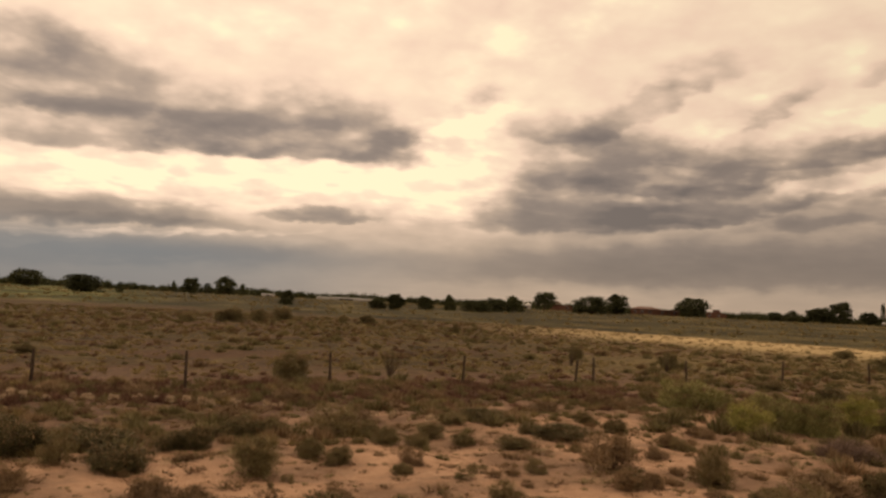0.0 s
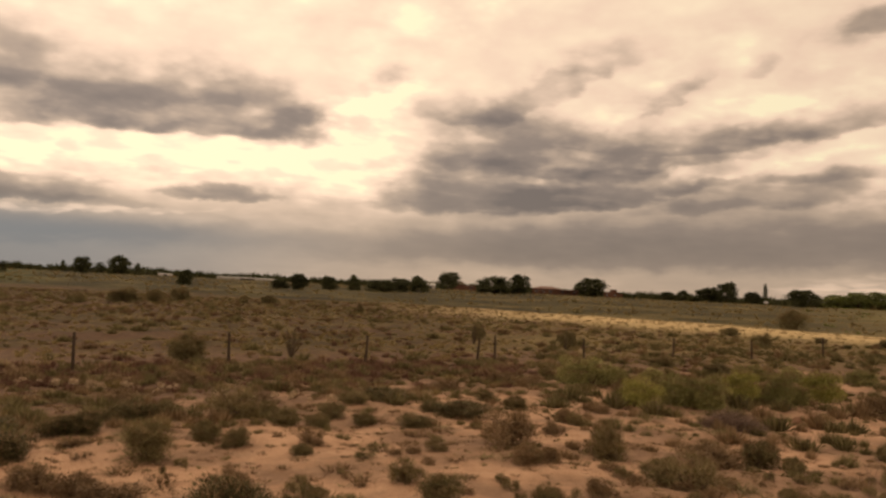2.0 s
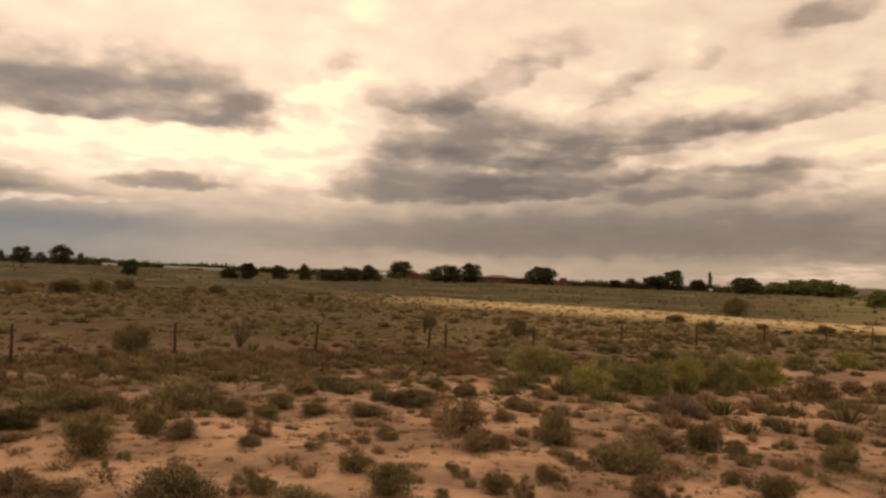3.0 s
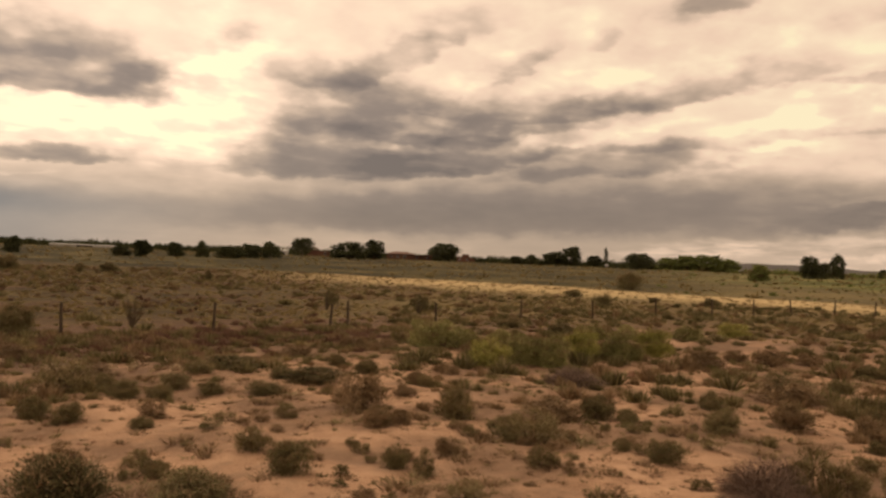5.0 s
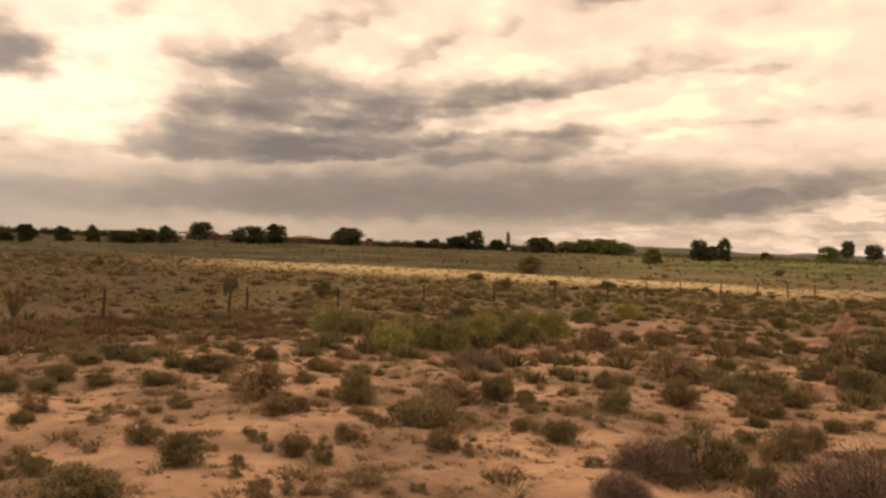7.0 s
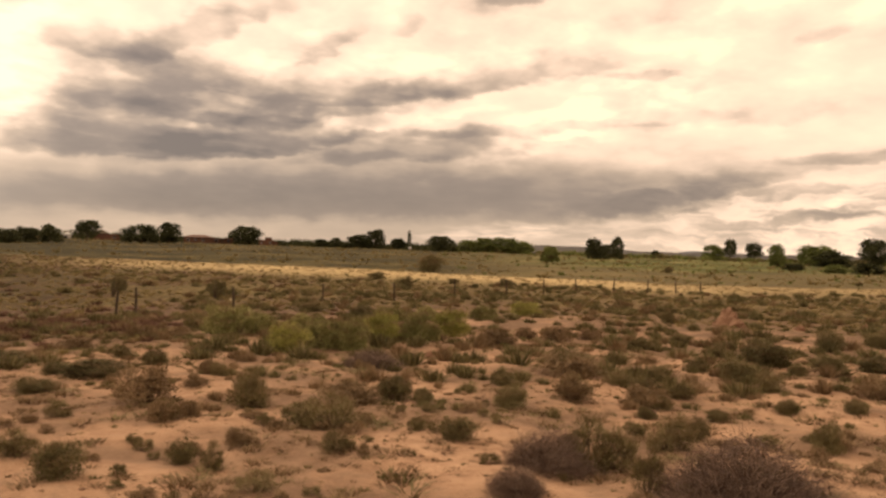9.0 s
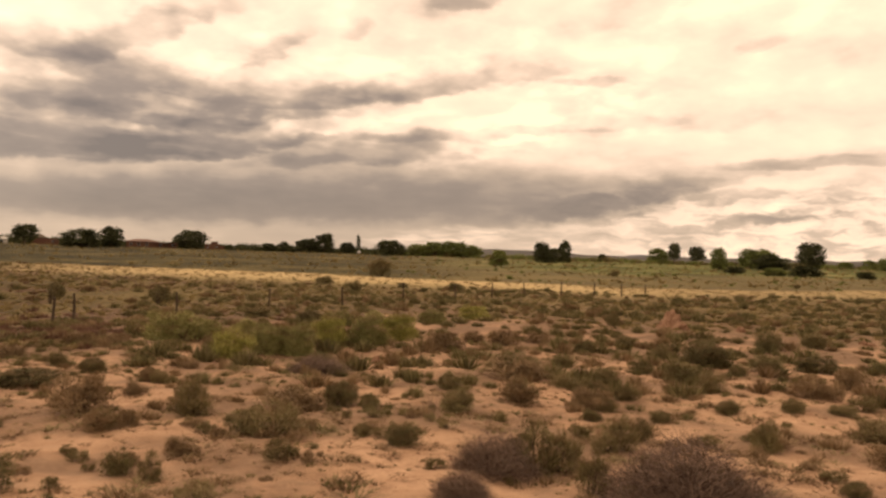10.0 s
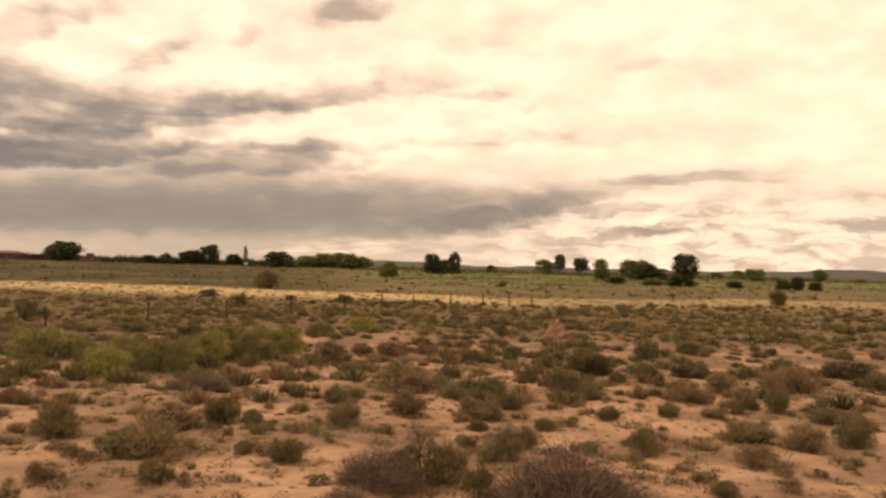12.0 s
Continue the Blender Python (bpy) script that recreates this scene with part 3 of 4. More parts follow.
# plants: x, y, width, height in metres
SAGE = [
    (-8.14, 15.67, 1.22, 0.71), (-7.10, 16.68, 1.69, 0.49), (-5.65, 14.56, 0.97, 0.41), (-5.51, 16.78, 0.71, 0.39),
    (-5.02, 16.90, 0.71, 0.49), (-3.30, 14.82, 0.89, 0.67), (-4.40, 18.50, 0.97, 0.50), (-3.86, 19.05, 0.85, 0.42),
    (-2.51, 16.74, 0.68, 0.40), (-1.86, 16.30, 0.48, 0.34), (-1.19, 18.42, 0.67, 0.38), (-0.58, 15.59, 0.39, 0.23),
    (-0.08, 19.99, 0.87, 0.39), (1.29, 22.49, 1.30, 0.39), (-4.76, 18.16, 0.68, 0.35), (0.48, 21.60, 0.78, 0.34),
    (-1.68, 19.45, 0.64, 0.37), (4.37, 23.63, 0.58, 0.38), (4.96, 21.89, 0.64, 0.45), (6.63, 23.52, 0.52, 0.38),
    (5.88, 20.13, 0.48, 0.33), (3.78, 15.28, 0.51, 0.36), (5.98, 14.08, 0.70, 0.48), (8.83, 15.72, 0.77, 0.58),
]
SAGE_B = [
    (1.68, 11.93, 0.70, 0.48), (3.32, 12.18, 0.46, 0.37), (-1.25, 11.29, 1.33, 0.67), (0.19, 10.95, 1.04, 0.42),
    (9.12, 14.89, 0.44, 0.35), (10.53, 13.72, 0.74, 0.50), (7.90, 11.68, 0.71, 0.36), (7.61, 12.67, 0.32, 0.27),
    (11.85, 15.79, 0.71, 0.40), (16.83, 34.16, 1.22, 0.60), (3.29, 20.72, 1.35, 0.39), (1.88, 19.01, 0.82, 0.33),
    (2.58, 21.35, 0.77, 0.31), (0.64, 19.16, 0.55, 0.30), (-0.41, 18.56, 0.60, 0.32), (13.20, 8.27, 0.50, 0.57),
    (18.48, 14.25, 1.05, 0.59), (21.75, 15.79, 1.52, 0.80), (22.20, 17.82, 0.84, 0.52), (19.06, 16.10, 0.74, 0.46),
    (16.41, 15.07, 0.78, 0.47), (21.32, 20.63, 0.75, 0.46), (14.84, 16.79, 1.23, 0.66), (14.27, 13.51, 0.83, 0.55),
]
SAGE_C = [
    (13.81, 12.63, 0.58, 0.34), (12.67, 11.96, 0.37, 0.25), (24.60, 13.80, 1.27, 0.56), (22.43, 14.15, 1.05, 0.49),
    (28.45, 17.85, 1.00, 0.71), (11.93, 6.05, 0.41, 0.25), (15.85, 10.87, 0.54, 0.30), (13.87, 11.11, 0.47, 0.25),
    (17.23, 10.13, 0.51, 0.31), (18.14, 9.50, 0.58, 0.26), (20.85, 14.03, 0.53, 0.39), (20.20, 8.93, 0.70, 0.56),
    (31.32, 17.68, 1.12, 0.61), (17.89, 18.25, 0.65, 0.40), (24.53, 21.47, 0.92, 0.46), (18.06, 6.34, 0.80, 0.67),
    (29.08, 10.34, 1.52, 0.65), (20.02, 7.58, 0.90, 0.38), (27.28, 8.80, 1.01, 0.60),
]
RABBITBRUSH = [
    (8.65, 29.43, 1.31, 0.92), (9.16, 28.50, 2.35, 0.98), (9.34, 23.81, 1.55, 0.84), (10.52, 23.90, 1.49, 0.89),
    (11.38, 23.58, 1.49, 0.97), (13.30, 25.10, 1.62, 0.93), (14.60, 24.60, 1.51, 0.94), (16.65, 25.84, 1.67, 0.96),
    (22.88, 32.66, 1.99, 0.63), (26.08, 33.41, 1.81, 0.73), (17.27, 31.89, 1.65, 0.62), (19.36, 32.49, 1.62, 0.59),
    (12.50, 30.57, 1.41, 0.57), (10.70, 29.70, 1.22, 0.54),
]
PALE = [
    (-6.86, 14.68, 0.59, 0.59), (-2.39, 19.08, 1.33, 0.70), (2.07, 16.26, 0.48, 0.30), (5.67, 16.07, 0.82, 0.68),
    (5.99, 19.60, 0.45, 0.36), (5.70, 16.34, 0.70, 0.77), (6.38, 13.63, 0.97, 0.61), (5.59, 11.77, 0.47, 0.36),
    (3.68, 11.79, 0.36, 0.39), (1.23, 13.28, 0.68, 0.39), (3.81, 10.22, 0.48, 0.27), (-0.16, 12.30, 0.32, 0.27),
    (17.40, 12.43, 0.69, 0.57), (12.43, 13.91, 0.81, 0.53), (14.78, 15.07, 0.65, 0.39), (15.23, 13.18, 0.71, 0.40),
    (16.56, 7.97, 1.03, 0.49), (19.39, 9.67, 0.67, 0.40), (11.12, 9.62, 0.52, 0.62), (9.36, 9.43, 0.66, 0.66),
    (8.99, 9.65, 0.75, 0.78), (12.25, 10.23, 0.49, 0.45),
]
BROWN = [
    (-6.67, 12.70, 0.58, 0.40), (-3.89, 12.85, 0.75, 0.36), (3.72, 16.96, 1.32, 0.76), (5.17, 18.55, 0.56, 0.25),
    (7.48, 22.02, 0.57, 0.27), (3.72, 15.12, 0.55, 0.41), (4.24, 15.29, 0.39, 0.32), (-9.28, 25.18, 1.16, 0.43),
    (-6.69, 25.50, 1.14, 0.34), (-11.64, 24.18, 0.97, 0.39), (-4.74, 25.71, 1.13, 0.34), (-2.61, 28.04, 1.01, 0.32),
    (5.84, 19.95, 0.51, 0.36), (16.70, 22.80, 1.21, 0.64), (7.68, 15.76, 1.38, 0.45), (4.27, 15.59, 0.33, 0.26),
    (4.40, 12.90, 0.49, 0.30), (12.37, 13.87, 0.93, 0.56), (14.39, 16.36, 1.71, 0.53), (13.73, 12.94, 1.08, 0.54),
    (5.83, 27.93, 1.12, 0.49), (7.05, 28.30, 0.83, 0.37), (3.56, 26.37, 0.95, 0.34), (14.26, 6.63, 0.77, 0.44),
]
BROWN_B = [
    (19.56, 11.13, 1.03, 0.57), (19.79, 10.72, 0.67, 0.38), (22.57, 11.58, 0.82, 0.64), (23.56, 10.46, 0.80, 0.73),
    (19.83, 23.34, 1.21, 0.65), (21.81, 23.62, 1.00, 0.50), (19.29, 24.57, 0.88, 0.49), (16.56, 6.81, 0.88, 0.53),
    (24.42, 10.36, 1.12, 0.75), (16.69, 8.03, 1.17, 0.44),
]
DEAD = [
    (10.35, 19.95, 1.80, 0.67), (8.31, 9.74, 1.45, 0.83), (6.97, 8.84, 0.88, 0.50), (9.40, 6.99, 2.63, 1.15),
]
WEEDS = [
    (8.02, 14.01, 0.23, 0.41), (9.21, 12.87, 0.25, 0.45), (12.84, 11.88, 0.20, 0.32), (-2.76, 13.79, 0.14, 0.35),
    (10.15, 14.15, 0.20, 0.50),
]
MOUNDS = [
    (12.83, 21.15, 0.53, 0.53), (32.56, 25.76, 1.94, 1.23), (35.78, 17.74, 0.85, 0.62), (35.07, 23.37, 0.78, 0.66),
    (39.13, 22.61, 0.83, 0.58),
]
RANGE = [
    (-6.03, 32.41, 1.56, 1.14), (-23.63, 89.88, 3.33, 1.60), (-21.67, 95.56, 2.10, 1.40), (-20.41, 102.85, 3.15, 1.65),
    (-27.26, 85.60, 1.80, 1.16), (-12.58, 103.67, 1.20, 1.05), (-9.74, 105.69, 2.13, 1.22), (-19.84, 38.24, 0.99, 0.40),
    (1.83, 91.04, 1.04, 1.30), (9.10, 52.63, 0.92, 0.92), (14.29, 48.95, 1.10, 0.95), (58.48, 97.19, 3.72, 2.42),
    (95.67, 42.22, 2.23, 1.78), (46.07, 62.32, 1.65, 0.77), (38.32, 74.83, 1.91, 0.84), (33.46, 59.69, 1.26, 1.07),
    (111.13, 101.11, 1.50, 1.28), (133.57, 161.97, 5.09, 3.60), (13.84, 47.89, 1.06, 1.06), (30.79, 27.96, 0.76, 0.59),
    (43.81, 68.26, 1.38, 0.58), (105.07, 61.87, 0.87, 0.69), (16.14, 38.43, 1.48, 0.59),
]
SAPLINGS = [
    (-2.11, 35.82, 1.03, 1.39), (8.07, 48.02, 0.69, 1.25), (13.20, 45.71, 0.81, 1.15),
]
TREES = [
    (-27.68, 307.00, 10.10, 5.70, 'r'), (-24.36, 248.00, 10.30, 5.00, 'r'), (-22.09, 258.00, 2.20, 3.30, 'p'), (-18.65, 390.00, 2.20, 5.00, 'p'),
    (-17.50, 310.00, 6.20, 5.80, 'r'), (-16.45, 390.00, 5.00, 5.00, 'p'), (-15.24, 331.00, 8.00, 7.10, 'r'), (-14.09, 318.00, 3.20, 4.50, 'p'),
    (-10.98, 199.00, 3.40, 3.70, 'r'), (-4.52, 210.00, 4.50, 2.40, 'r'), (-3.21, 207.00, 4.40, 4.10, 'r'), (-1.09, 224.00, 4.50, 3.80, 'r'),
    (0.67, 225.00, 3.50, 4.50, 'r'), (2.51, 226.00, 8.10, 3.60, 'r'), (3.93, 240.00, 6.90, 4.10, 'r'), (5.27, 245.00, 6.00, 4.90, 'r'),
    (7.47, 271.00, 7.40, 7.00, 'o'), (10.84, 289.00, 12.40, 6.20, 'r'), (12.58, 319.00, 8.20, 7.80, 'r'), (17.67, 390.00, 14.50, 8.90, 'r'),
    (22.89, 390.00, 7.30, 3.90, 'r'), (23.97, 390.00, 5.60, 5.00, 'r'), (25.71, 390.00, 12.80, 6.70, 'r'), (26.84, 390.00, 9.50, 9.50, 'r'),
]
TREES_B = [
    (28.48, 390.00, 7.30, 5.60, 'r'), (29.25, 390.00, 2.20, 9.50, 'p'), (31.59, 329.00, 11.30, 6.60, 'r'), (33.57, 390.00, 12.80, 6.10, 'l'),
    (34.76, 390.00, 11.20, 7.30, 'l'), (36.17, 390.00, 14.00, 7.80, 'l'), (37.39, 390.00, 11.20, 6.10, 'l'), (39.44, 209.00, 5.10, 3.90, 'l'),
    (42.50, 259.00, 5.20, 6.70, 'r'), (43.32, 265.00, 4.50, 4.90, 'r'), (44.14, 271.00, 4.30, 7.40, 'r'), (46.79, 390.00, 3.90, 3.90, 'r'),
    (50.57, 390.00, 9.50, 7.30, 'l'), (51.66, 390.00, 5.60, 10.00, 'o'), (53.21, 390.00, 7.80, 8.40, 'o'), (54.65, 244.00, 4.90, 6.30, 'l'),
    (56.60, 280.00, 8.00, 6.40, 'l'), (57.95, 268.00, 10.40, 5.00, 'r'), (57.37, 390.00, 11.20, 7.80, 'l'), (60.30, 390.00, 11.70, 11.20, 'r'),
    (62.37, 390.00, 6.70, 3.30, 'l'), (63.71, 390.00, 5.60, 4.50, 'l'), (64.79, 316.00, 7.70, 4.50, 'l'), (60.05, 191.00, 6.30, 2.50, 'r'),
]
TREES_C = [
    (55.63, 205.00, 4.40, 1.80, 'r'), (58.15, 194.00, 5.00, 1.90, 'l'), (66.55, 190.00, 3.00, 2.20, 'r'), (67.41, 190.00, 2.70, 3.00, 'r'),
    (68.52, 190.00, 2.70, 1.90, 'r'), (63.55, 196.00, 3.70, 1.70, 'r'), (68.75, 390.00, 6.70, 5.60, 'l'),
]

for x, y, w, h in SAGE + SAGE_B + SAGE_C:
    tone = "low spreading" if w > 2.2 * h else "rounded"
    dusky = w > 1.15 or (x < -4 and w > 0.65)
    plant("sagebrush", x, y, w, h, DARK_SAGES if dusky else SAGES, f"{tone} {'dark olive' if dusky else 'dull grey-green'} sagebrush growing on bare sandy ground", "shrub", "sagebrush on the sand")
for i, (x, y, w, h) in enumerate(RABBITBRUSH):
    fresh = i in (2, 5, 7, 9)
    plant("rabbitbrush", x, y, w * 0.82, h * 1.08, BRIGHT_BRUSHES if fresh else BRUSHES,
          f"tall {'fresh yellow-green' if fresh else 'dull grey-green'} rabbitbrush in a thicket before the fence", "shrub", "rabbitbrush thicket")
for x, y, w, h in PALE:
    plant("desert_herb", x, y, w, h, PALES, "wispy pale green desert herb on sandy ground", "herb", "pale herbs on the sand")
for x, y, w, h in ((10.79, 9.73, 0.55, 0.5), (8.75, 8.15, 0.42, 0.62)):
    plant("desert_herb", x, y, w, h, PALES, "wispy green herb growing against a dead bush", "herb", "pale herbs on the sand")
for x, y, w, h in BROWN + BROWN_B:
    plant("withered_shrub", x, y, w, h, BROWNS, "half-withered brown shrub on sandy ground", "shrub", "withered shrubs")
for x, y, w, h in ((-7.9, 17.3, 1.7, 0.40), (-5.9, 15.0, 1.2, 0.42), (-10.4, 18.6, 1.4, 0.42)):
    plant("greasewood", x, y, w, h, DARK_SAGES, "broad dark olive greasewood spreading low on the sand", "shrub", "greasewood on the sand")
for x, y, w, h in ((-8.9, 16.4, 1.3, 0.55), (-4.5, 13.0, 0.9, 0.38), (-3.2, 12.4, 1.1, 0.34), (-2.2, 22.0, 1.1, 0.38), (-5.4, 20.6, 1.3, 0.45)):
    plant("withered_shrub", x, y, w, h, BROWNS, "half-withered brown shrub on sandy ground", "shrub", "withered shrubs")
for x, y, w, h in RANGE:
    plant("range_shrub", x, y, w, h, SAGES, "dark olive shrub standing in the dry grassland", "shrub", "shrubs on the range")

for x, y, w, h in DEAD:
    h *= 1.0 if w > 2 else 0.92
    root = new("dead_bush")
    root.location = (x, y, float(ground_z(x, y)) - 0.02)
    root.rotation_euler = (0, 0, rng.uniform(0, 6.28))
    for k in range(2):
        p = part("twig_tangle", twig_heap("twig_tangle", 1400), root, "", (w * 1.05, w * 0.9, h * 1.1))
        p.rotation_euler = (0, 0, 1.9 * k)
    tagged(root, "dead grey-brown bush of tangled bare twigs", "dead bush", "dead bushes")

for x, y, w, h in SAPLINGS:
    root = new("bare_sapling")
    root.location = (x, y, float(ground_z(x, y)) - 0.02)
    n = 26
    th, lean = rng.uniform(0, 2 * math.pi, n), rng.uniform(0.1, 1.0, n)
    tips = np.stack([np.cos(th) * lean * w * 0.62, np.sin(th) * lean * w * 0.62, h * np.sqrt(1.05 - 0.7 * lean ** 2) * rng.uniform(0.75, 1.05, n)], 1)
    v, f = tubes(rng.normal(size=(n, 3)) * np.array([0.04, 0.04, 0.0]), tips, np.full(n, 0.02), np.full(n, 0.007), np.full(n, 0.04))
    part("stems", mesh_of("sapling_stems", v, f, BARK), root)
    pick, u = rng.integers(0, n, 380), rng.uniform(0.4, 1.0, 380)
    at = tips[pick] * u[:, None] + rng.normal(size=(380, 3)) * 0.05
    v, f = blades(at, unit(rng.normal(size=(380, 3)) + np.array([0, 0, 0.6])), rng.uniform(0.05, 0.13, 380), rng.uniform(0.015, 0.03, 380))
    part("foliage", mesh_of("sapling_leaves", v, f, SAGE_LEAF), root, "sparse dull leaves")
    tagged(root, "sparse half-bare sapling in dry grass", "sapling", "saplings by the fence")


def dry_weed(x, y, w, h):
    """A thin dry weed: a few upright stalks from one root."""
    root = new("dry_weed")
    root.location = (x, y, float(ground_z(x, y)) - 0.01)
    for k in range(5):
        v, f = tubes(np.array([[0.0, 0.0, 0.0]]), np.array([[rng.normal() * w * 0.4, rng.normal() * w * 0.4, h * rng.uniform(0.6, 1.0)]]), np.array([0.007]), np.array([0.003]), np.array([0.015]))
        part("stalk", mesh_of("stalk", v, f, TWIG), root)
    leaves = PALES[1][0]
    part("foliage", leaves, root, "", (w, w, h * 0.45))
    tagged(root, "thin dry weed with upright stalks on the sand", "weed", "dry weeds")


for row in WEEDS:
    dry_weed(*row)


def ant_hill(x, y, w, h):
    bm = bmesh.new()
    bmesh.ops.create_icosphere(bm, subdivisions=5, radius=0.5)
    at = Vector((x, y, 0))
    for v in bm.verts:
        n = noise.noise(v.co * 3.1 + at) * 0.30 + noise.noise(v.co * 8.0 + at) * 0.20 + noise.noise(v.co * 17.0 + at) * 0.10
        r = math.hypot(v.co.x, v.co.y) * 2
        up = (1 - r * r) * (0.75 + n * 2.0) * (0.8 + 0.5 * math.sin(v.co.x * 6 + x)) if v.co.z > 0 else -0.1
        v.co = Vector((v.co.x * w * (1.25 + n), v.co.y * w * (1.25 + n), h * 0.75 * max(up, -0.1)))
    me = bm_mesh("ant_hill", bm, RED_SOIL)
    ob = new("ant_hill", me)
    ob.location = (x, y, float(ground_z(x, y)) - 0.03)
    tagged(ob, "weathered red earth ant hill among low shrubs", "ant hill", "ant hills")


for row in MOUNDS:
    ant_hill(row[0], row[1], row[2] * 0.72, row[3] * 0.7)


# ---------------------------------------------------------------- fence
def post_mesh(height, seed):
    bm = bmesh.new()
    rings = 9
    loops = []
    for k in range(rings):
        u = k / (rings - 1)
        z = -0.35 + u * (height + 0.35)
        r = 0.062 - 0.014 * u
        loop = []
        for s in range(9):
            a = 2 * math.pi * s / 9
            n = noise.noise(Vector((math.cos(a) * 2 + seed, math.sin(a) * 2, z * 2.2))) * 0.012
            loop.append(bm.verts.new(((r + n) * math.cos(a) + 0.025 * math.sin(u * 2.5 + seed), (r + n) * math.sin(a), z + (0.02 * math.cos(a + seed) if k == rings - 1 else 0))))
        loops.append(loop)
    for lo, hi in zip(loops, loops[1:]):
        for s in range(9):
            bm.faces.new((lo[s], lo[(s + 1) % 9], hi[(s + 1) % 9], hi[s]))
    bm.faces.new(loops[-1])
    return bm_mesh("fence_post", bm, POST_WOOD)


POST_FORMS = [post_mesh(h, s) for h, s in ((1.22, 0.3), (1.16, 1.7), (1.27, 3.1), (1.2, 4.4))]
POST_X = [-18.7, -13.2, -8.85, -4.1, 1.06, 6.24, 7.1, 12.15, 18.1, 24.4, 30.9, 37.4, 42.5, 47.4, 50.9, 54.0, 56.6, 58.9]
for i, x in enumerate(POST_X):
    y = 32.6 + 0.505 * x - 0.0045 * max(0, x - 22) ** 2 if x < 49 else 53.3 - 0.36 * (x - 49)
    ob = new("fence_post", POST_FORMS[i % 4])
    ob.matrix_world = pose(x, y, float(ground_z(x, y)), rng.normal() * 1.5, rng.normal() * 2.0, rng.uniform(0, 360))
    tagged(ob, "dark weathered wooden fence post in dry grass", "fence post", "posts of the range fence")


# ---------------------------------------------------------------- trees
def tree_form(kind, leaf, count, lobes, low, width_mid):
    """A unit tree: trunk with limbs, and a crown of leaf clumps with gaps."""
    order = rng.permutation(lobes)
    th = order * 2.39996 + rng.uniform(-0.5, 0.5, lobes)
    zz = low + (0.85 - low) * (np.arange(lobes) + rng.uniform(0, 1, lobes)) / lobes
    env = np.sqrt(np.maximum(0.01, 1 - (np.maximum(0, zz - width_mid) / (0.90 - width_mid)) ** 2))
    rad = 0.38 * env * np.sqrt(rng.uniform(0.1, 1, lobes))
    c = np.stack([rad * np.cos(th), rad * np.sin(th), zz], 1)
    size = rng.uniform(0.11, 0.2, lobes)
    pick = rng.integers(0, lobes, count)
    d = unit(rng.normal(size=(count, 3)))
    p = c[pick] + d * (size[pick] * rng.uniform(0.3, 1.0, count))[:, None] * np.array([1, 1, 0.75])
    way = unit(d + rng.normal(size=(count, 3)) * 0.8)
    v, f = blades(p, way, rng.uniform(0.04, 0.08, count), rng.uniform(0.03, 0.055, count))
    v[:, 2] = np.maximum(v[:, 2], 0.015)
    crown = mesh_of(kind + "_crown", v, f, leaf)
    k = min(lobes, 10)
    base = np.zeros((k, 3))
    base[:, 2] = np.linspace(0.12, 0.4, k)
    tv, tf = tubes(np.array([[0, 0, -0.03]]), np.array([[0.02, 0.01, 0.62]]), np.array([0.032]), np.array([0.012]), np.array([0.015]))
    lv, lf = tubes(base, c[:k], np.full(k, 0.014), np.full(k, 0.004), np.full(k, 0.03))
    return crown, mesh_of(kind + "_trunk", np.concatenate([tv, lv]), np.concatenate([tf, lf + len(tv)]), BARK)


TREE_FORMS = {
    "r": [tree_form("round_tree", TREE_LEAF, 4200, 52, 0.08, 0.40) for _ in range(4)],
    "l": [tree_form("light_tree", LIGHT_LEAF, 3800, 52, 0.07, 0.36) for _ in range(3)],
    "o": [tree_form("open_tree", TREE_LEAF, 2800, 40, 0.3, 0.60) for _ in range(2)],
    "p": [tree_form("poplar", TREE_LEAF, 1900, 34, 0.08, 0.40) for _ in range(2)],
}
TREE_WORDS = {"r": "dark green broad-crowned tree on the far side of the grassland", "l": "light green bushy tree at the edge of the far fields",
              "o": "open-crowned dark tree with bare lower trunk", "p": "slender dark columnar tree on the skyline"}
for az, dist, w, h, kind in TREES + TREES_B + TREES_C:
    x, y = dist * math.sin(radians(az)), dist * math.cos(radians(az))
    crown, trunk = TREE_FORMS[kind][int(rng.integers(len(TREE_FORMS[kind])))]
    root = new("poplar" if kind == "p" else "tree")
    root.location = (x, y, float(ground_z(x, y)) - 0.1)
    root.rotation_euler = (0, 0, rng.uniform(0, 6.28))
    size = (w * 1.24, w * 1.24, h * 1.1)
    part("crown", crown, root, "", size)
    part("trunk", trunk, root, "", size)
    tagged(root, TREE_WORDS[kind], "tree", "trees on the skyline")


# ---------------------------------------------------------------- buildings
def box(name, parent, material, x0, x1, y0, y1, z0, z1, label="", bevel=0.03):
    bm = bmesh.new()
    bmesh.ops.create_cube(bm, size=1)
    for v in bm.verts:
        v.co = Vector((x0 + (v.co.x + 0.5) * (x1 - x0), y0 + (v.co.y + 0.5) * (y1 - y0), z0 + (v.co.z + 0.5) * (z1 - z0)))
    if bevel:
        bmesh.ops.bevel(bm, geom=bm.edges[:], offset=bevel, segments=2, affect="EDGES")
    return part(name, bm_mesh(name, bm, material), parent, label)


